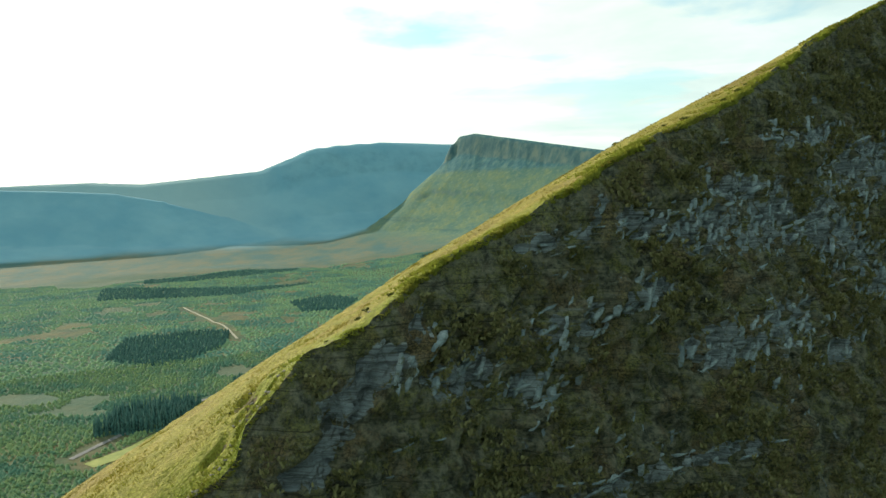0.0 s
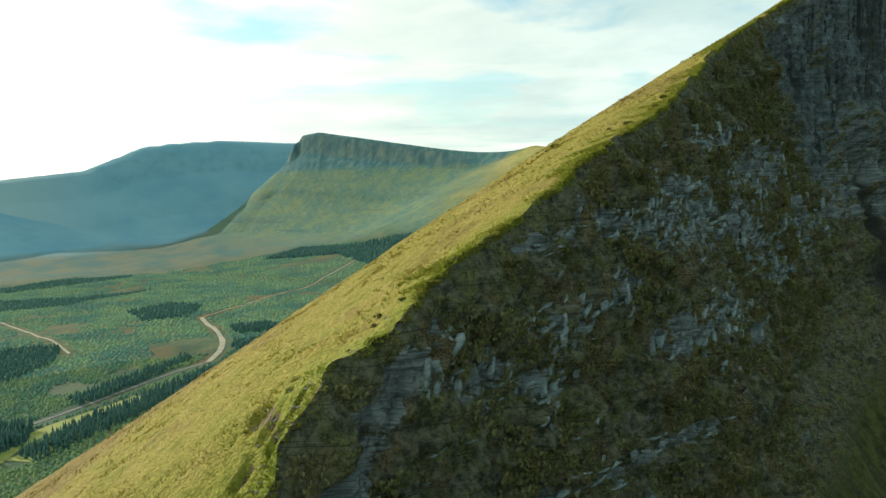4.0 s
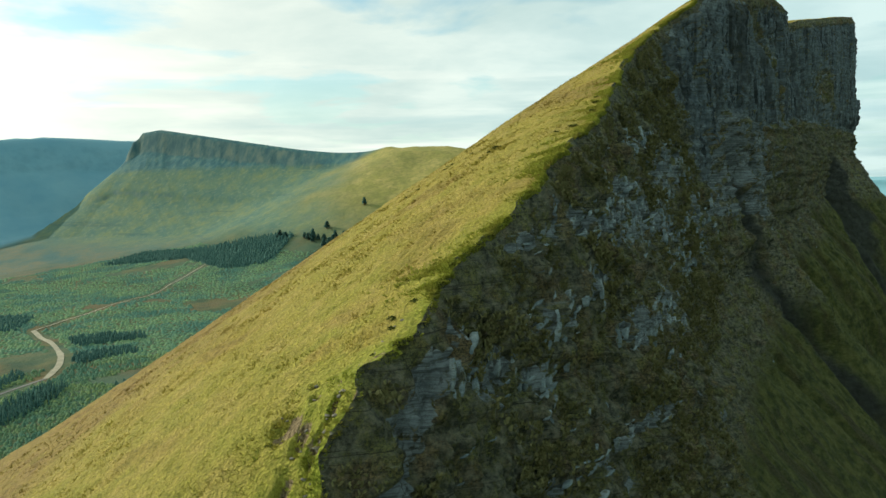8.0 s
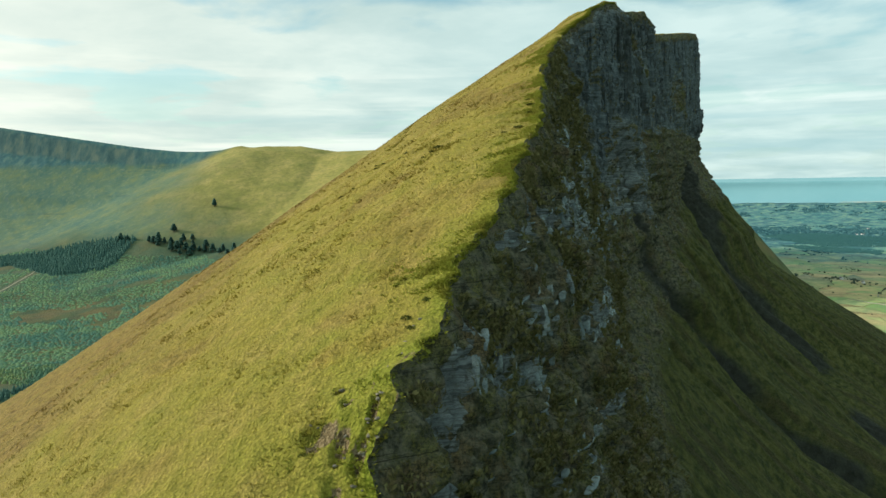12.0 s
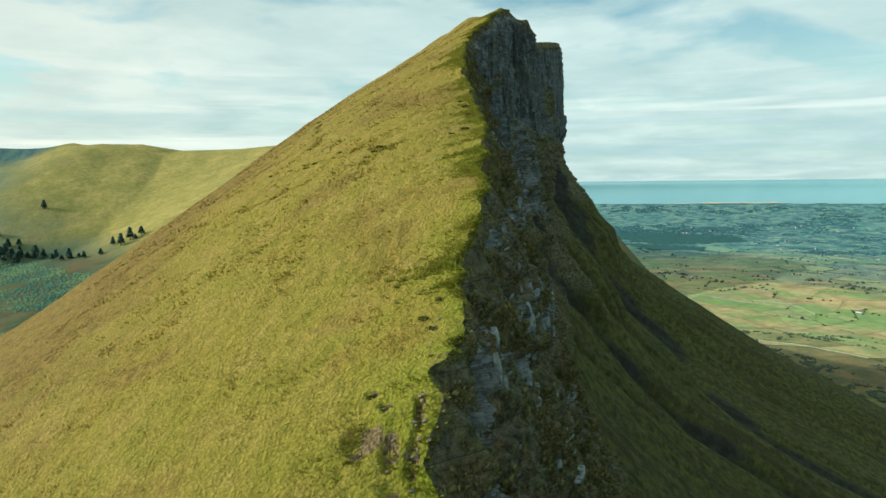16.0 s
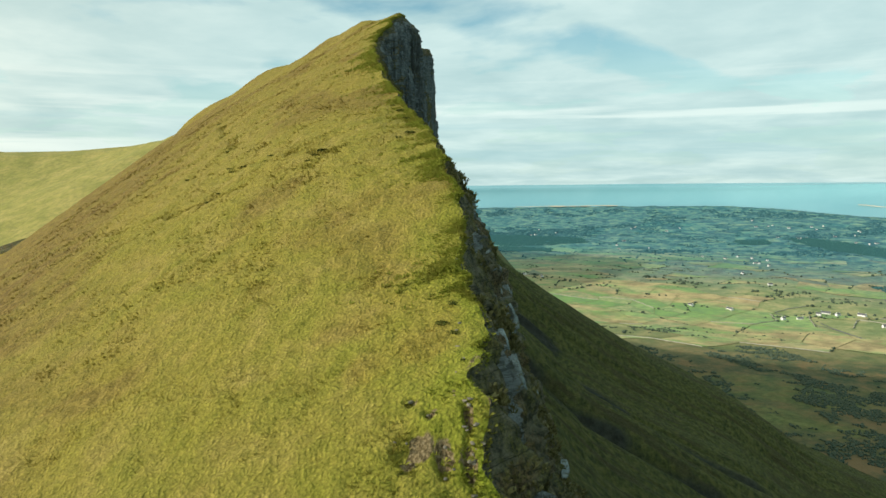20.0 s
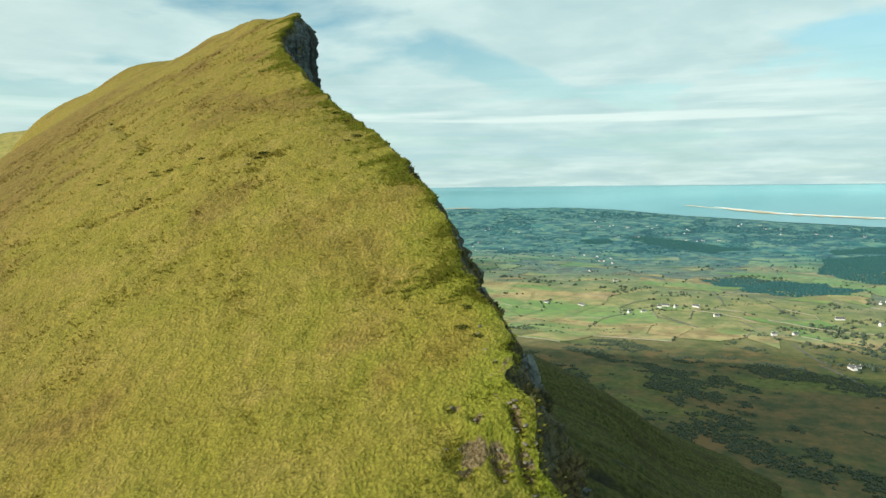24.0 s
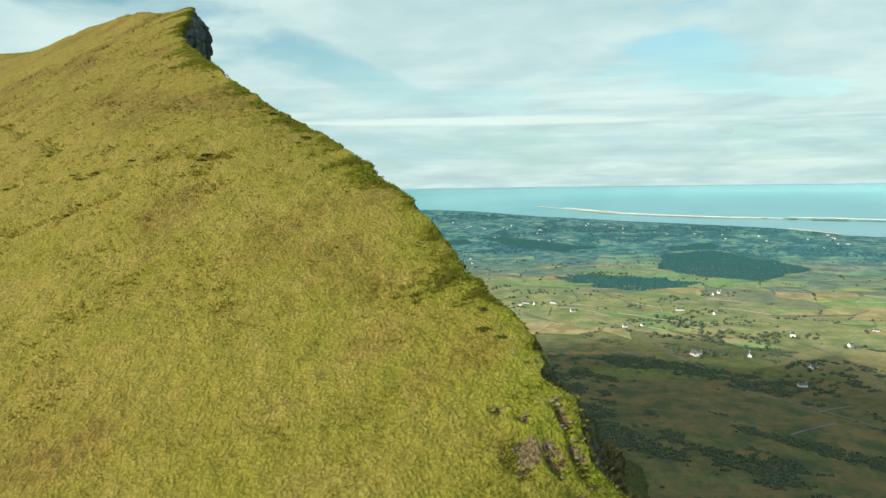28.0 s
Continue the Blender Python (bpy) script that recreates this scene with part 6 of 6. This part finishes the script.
def build_slabs():
    """Leaning limestone slabs and thin ledges that stand out of the turf of the face."""
    rng = random.Random(41)
    shapes = [slab_shape(rng) for _ in range(5)] + [slab_shape(rng, 0.15, 4) for _ in range(3)]
    meshes = []
    for co, faces in shapes:
        me = bpy.data.meshes.new("rock_slab")
        fill(me, co, faces)
        me.materials.append(SLAB)
        meshes.append(me)
    spots = []
    for a, b, la, lb, tilt in OUTCROPS:
        thin = lb < 1.9
        dz, du = (0.8, 3.2) if thin else (2.1, 1.25)
        for i in range(-int(1.25 * lb / dz) - 1, int(1.25 * lb / dz) + 2):
            for j in range(-int(1.25 * la / du) - 1, int(1.25 * la / du) + 2):
                w = (j + rng.uniform(-0.3, 0.3)) * du
                z = b + i * dz + rng.uniform(-0.45, 0.45) * dz * 0.5 + tilt * w
                u = a + w + 0.75 * i * dz
                near = ((u - a) / la) ** 2 + ((z - b - tilt * (u - a)) / lb) ** 2
                if near > 1.5 * rng.uniform(0.35, 1.0) or u < 44 or u > 205:
                    continue
                h = float(np.interp(u, CREST_U, CREST_Z)) - z
                if h < (4.0 if u < 60 else 2.2) or any(abs(u - p[0] - 0.7 * (z - p[1])) < 0.75 and abs(z - p[1]) < 1.5 for p in spots[-400:]):
                    continue
                spots.append((u, z, thin))
    dense = len(spots)
    for _ in range(1500):
        u, z = rng.uniform(30, 190), rng.uniform(-44, 24)
        h = float(np.interp(u, CREST_U, CREST_Z)) - z
        if 3.0 < h < 50 and noise.noise(Vector((u / 13, z / 7, 2.5))) > 0.12:
            spots.append((u, z, rng.random() < 0.35))
    us, zs = np.array([p[0] for p in spots]), np.array([p[1] for p in spots])
    cz = crest_z(us)
    out = cliff_out(us, zs, cz - zs, cz)[0]
    x, y = to_xy(us, crest_v(us) + ragged(us) - out + 0.45)
    turn = math.atan2(UY, UX)
    rest = [[] for _ in shapes]
    made = 0
    for k, (u, z, thin) in enumerate(spots):
        wide, high = (rng.uniform(2.5, 5.5), rng.uniform(0.4, 0.8)) if thin else (rng.uniform(0.8, 1.7), rng.uniform(1.6, 3.8))
        if k >= dense:
            wide, high = wide * 0.55, high * 0.5
        if not thin and rng.random() < 0.18:
            wide, high = rng.uniform(2.2, 3.6), rng.uniform(0.9, 1.6)
        kind = rng.randrange(5, 8) if thin else rng.randrange(5)
        m = Matrix.LocRotScale((x[k], y[k], z), Euler((radians(rng.uniform(-22, -8)), radians(rng.uniform(-8, 8)), turn + radians(rng.uniform(-22, 10)))), (wide, rng.uniform(0.7, 1.2), high))
        if 66 < u < 128 and made < 300:
            ob = new("rock_slab", meshes[kind])
            ob.parent = mountain
            ob.matrix_basis = m
            made += 1
        else:
            rest[kind].append(m)
    co, faces, total = [], [], 0
    for kind, places in enumerate(rest):
        base, quads = np.array(shapes[kind][0]), np.array(shapes[kind][1])
        for m in places:
            a = np.array(m)
            faces.append(quads + total)
            co.append(base @ a[:3, :3].T + a[:3, 3])
            total += len(base)
    me = bpy.data.meshes.new("rock_slabs")
    fill(me, np.concatenate(co), np.concatenate(faces))
    me.materials.append(SLAB)
    ob = new("rock_slabs", me)
    tagged(ob, "leaning bedded limestone slabs in the turf of the cliff", "rock", kind="stuff")


def build_bush(rng, name, label, category):
    root = new(name)
    for lobe in range(3):
        co, faces = [], []
        for k in range(60):
            a, e = rng.uniform(0, 6.28), rng.uniform(-0.1, 1.5)
            r = rng.uniform(0.45, 0.75)
            c = Vector((r * math.cos(a) * math.cos(e) + 0.5 * math.cos(lobe * 2.1), r * math.sin(a) * math.cos(e) + 0.4 * math.sin(lobe * 2.1), 0.62 * r * math.sin(e) + 0.15))
            d1 = Vector((rng.uniform(-1, 1), rng.uniform(-1, 1), rng.uniform(-0.4, 0.8))).normalized() * 0.22
            d2 = Vector((rng.uniform(-1, 1), rng.uniform(-1, 1), rng.uniform(-0.4, 0.8))).normalized() * 0.16
            b = len(co)
            co += [tuple(c - d1), tuple(c + d2), tuple(c + d1), tuple(c - d2)]
            faces += [(b, b + 1, b + 2), (b, b + 2, b + 3)]
        me = bpy.data.meshes.new("foliage")
        fill(me, co, faces)
        me.materials.append(HEATHER)
        ob = new("foliage", me)
        ob.parent = root
    return tagged(root, label, category, "bushes on the slope")


BUSHES = ((112.5, 86.8, 2.0), (111.6, 88.1, 1.4), (110.5, 89.5, 1.0), (124.0, 97.4, 1.4), (122.6, 98.6, 1.0), (126.4, 103.6, 1.2), (127.0, 106.2, 1.1), (130.4, 107.1, 1.2), (116.3, 107.3, 1.2), (114.2, 109.2, 1.3),
          (108.8, 91.6, 0.8), (199.5, 119.6, 1.6), (147.8, 109.9, 1.2), (139.7, 117.8, 1.3), (108.4, 69.8, 1.8), (106.2, 72.3, 1.5), (46.5, 72.2, 1.5), (44.5, 71.4, 1.2),
          (49.0, 70.8, 1.3), (120.0, 69.5, 1.6), (126.0, 70.2, 1.8), (131.0, 71.5, 1.4), (40.0, 71.0, 1.0), (37.0, 71.8, 0.9), (52.0, 69.8, 0.9), (31.3, 78.6, 0.7), (32.5, 81.4, 0.6))


def slope_point(u, v):
    ua, va = np.array([u * 1.0]), np.array([v * 1.0])
    q = va - crest_v(ua)
    z = grass_z(ua, va) + smooth(q, 0.5, 6) * SWELL * fbm(ua / 14, va / 14, 0.5, 3)
    x, y = to_xy(u, v)
    return x, y, float(z[0])


def build_bushes():
    rng = random.Random(6)
    first = build_bush(rng, "heather_bush", "dark heather bush in the yellow grass of the slope", "bush")
    for k, (u, v, size) in enumerate(BUSHES):
        x, y, z = slope_point(u, v)
        ob = first if k == 0 else copy_thing(first, Matrix())
        ob.matrix_basis = Matrix.LocRotScale((x, y, z - 0.15), Euler((0, 0, rng.uniform(0, 6))), (size * 0.62, size * 0.62, size * 0.5))


def build_stones():
    rng = random.Random(8)
    kinds = []
    for k in range(4):
        bm = bmesh.new()
        bmesh.ops.create_icosphere(bm, subdivisions=2, radius=0.5)
        for v in bm.verts:
            f = 1 + 0.35 * noise.noise(v.co * 2.3 + Vector((k * 7, 0, 0)))
            v.co = Vector((v.co.x * f * 1.3, v.co.y * f, max(-0.3, min(0.28, v.co.z * f * 0.75))))
        me = bpy.data.meshes.new("stone")
        bm.to_mesh(me)
        bm.free()
        me.materials.append(STONE)
        kinds.append(me)
    spots = [(a + rng.gauss(0, la * 0.8), b + rng.gauss(0, lb * 0.8)) for a, b, la, lb in BARE[:6] for _ in range(3)]
    spots += [(rng.uniform(22, 46), 70.6 + rng.uniform(0, 1.6)) for _ in range(34)]
    for u, v in spots:
        v = max(v, float(crest_v(np.array([u]))[0]) + 0.4)
        x, y, z = slope_point(u, v)
        ob = new("stone", rng.choice(kinds))
        s = rng.uniform(0.2, 0.5)
        ob.matrix_basis = Matrix.LocRotScale((x, y, z + 0.06 * s), Euler((rng.uniform(-0.3, 0.3), rng.uniform(-0.3, 0.3), rng.uniform(0, 6))), (s * 1.3, s, s))
        tagged(ob, "pale limestone stone lying on worn soil", "stone", "stones on the worn slope")


build_valley()
build_pines()
build_plain()
build_sea()
build_tufts()
build_bushes()
build_stones()
build_slabs()
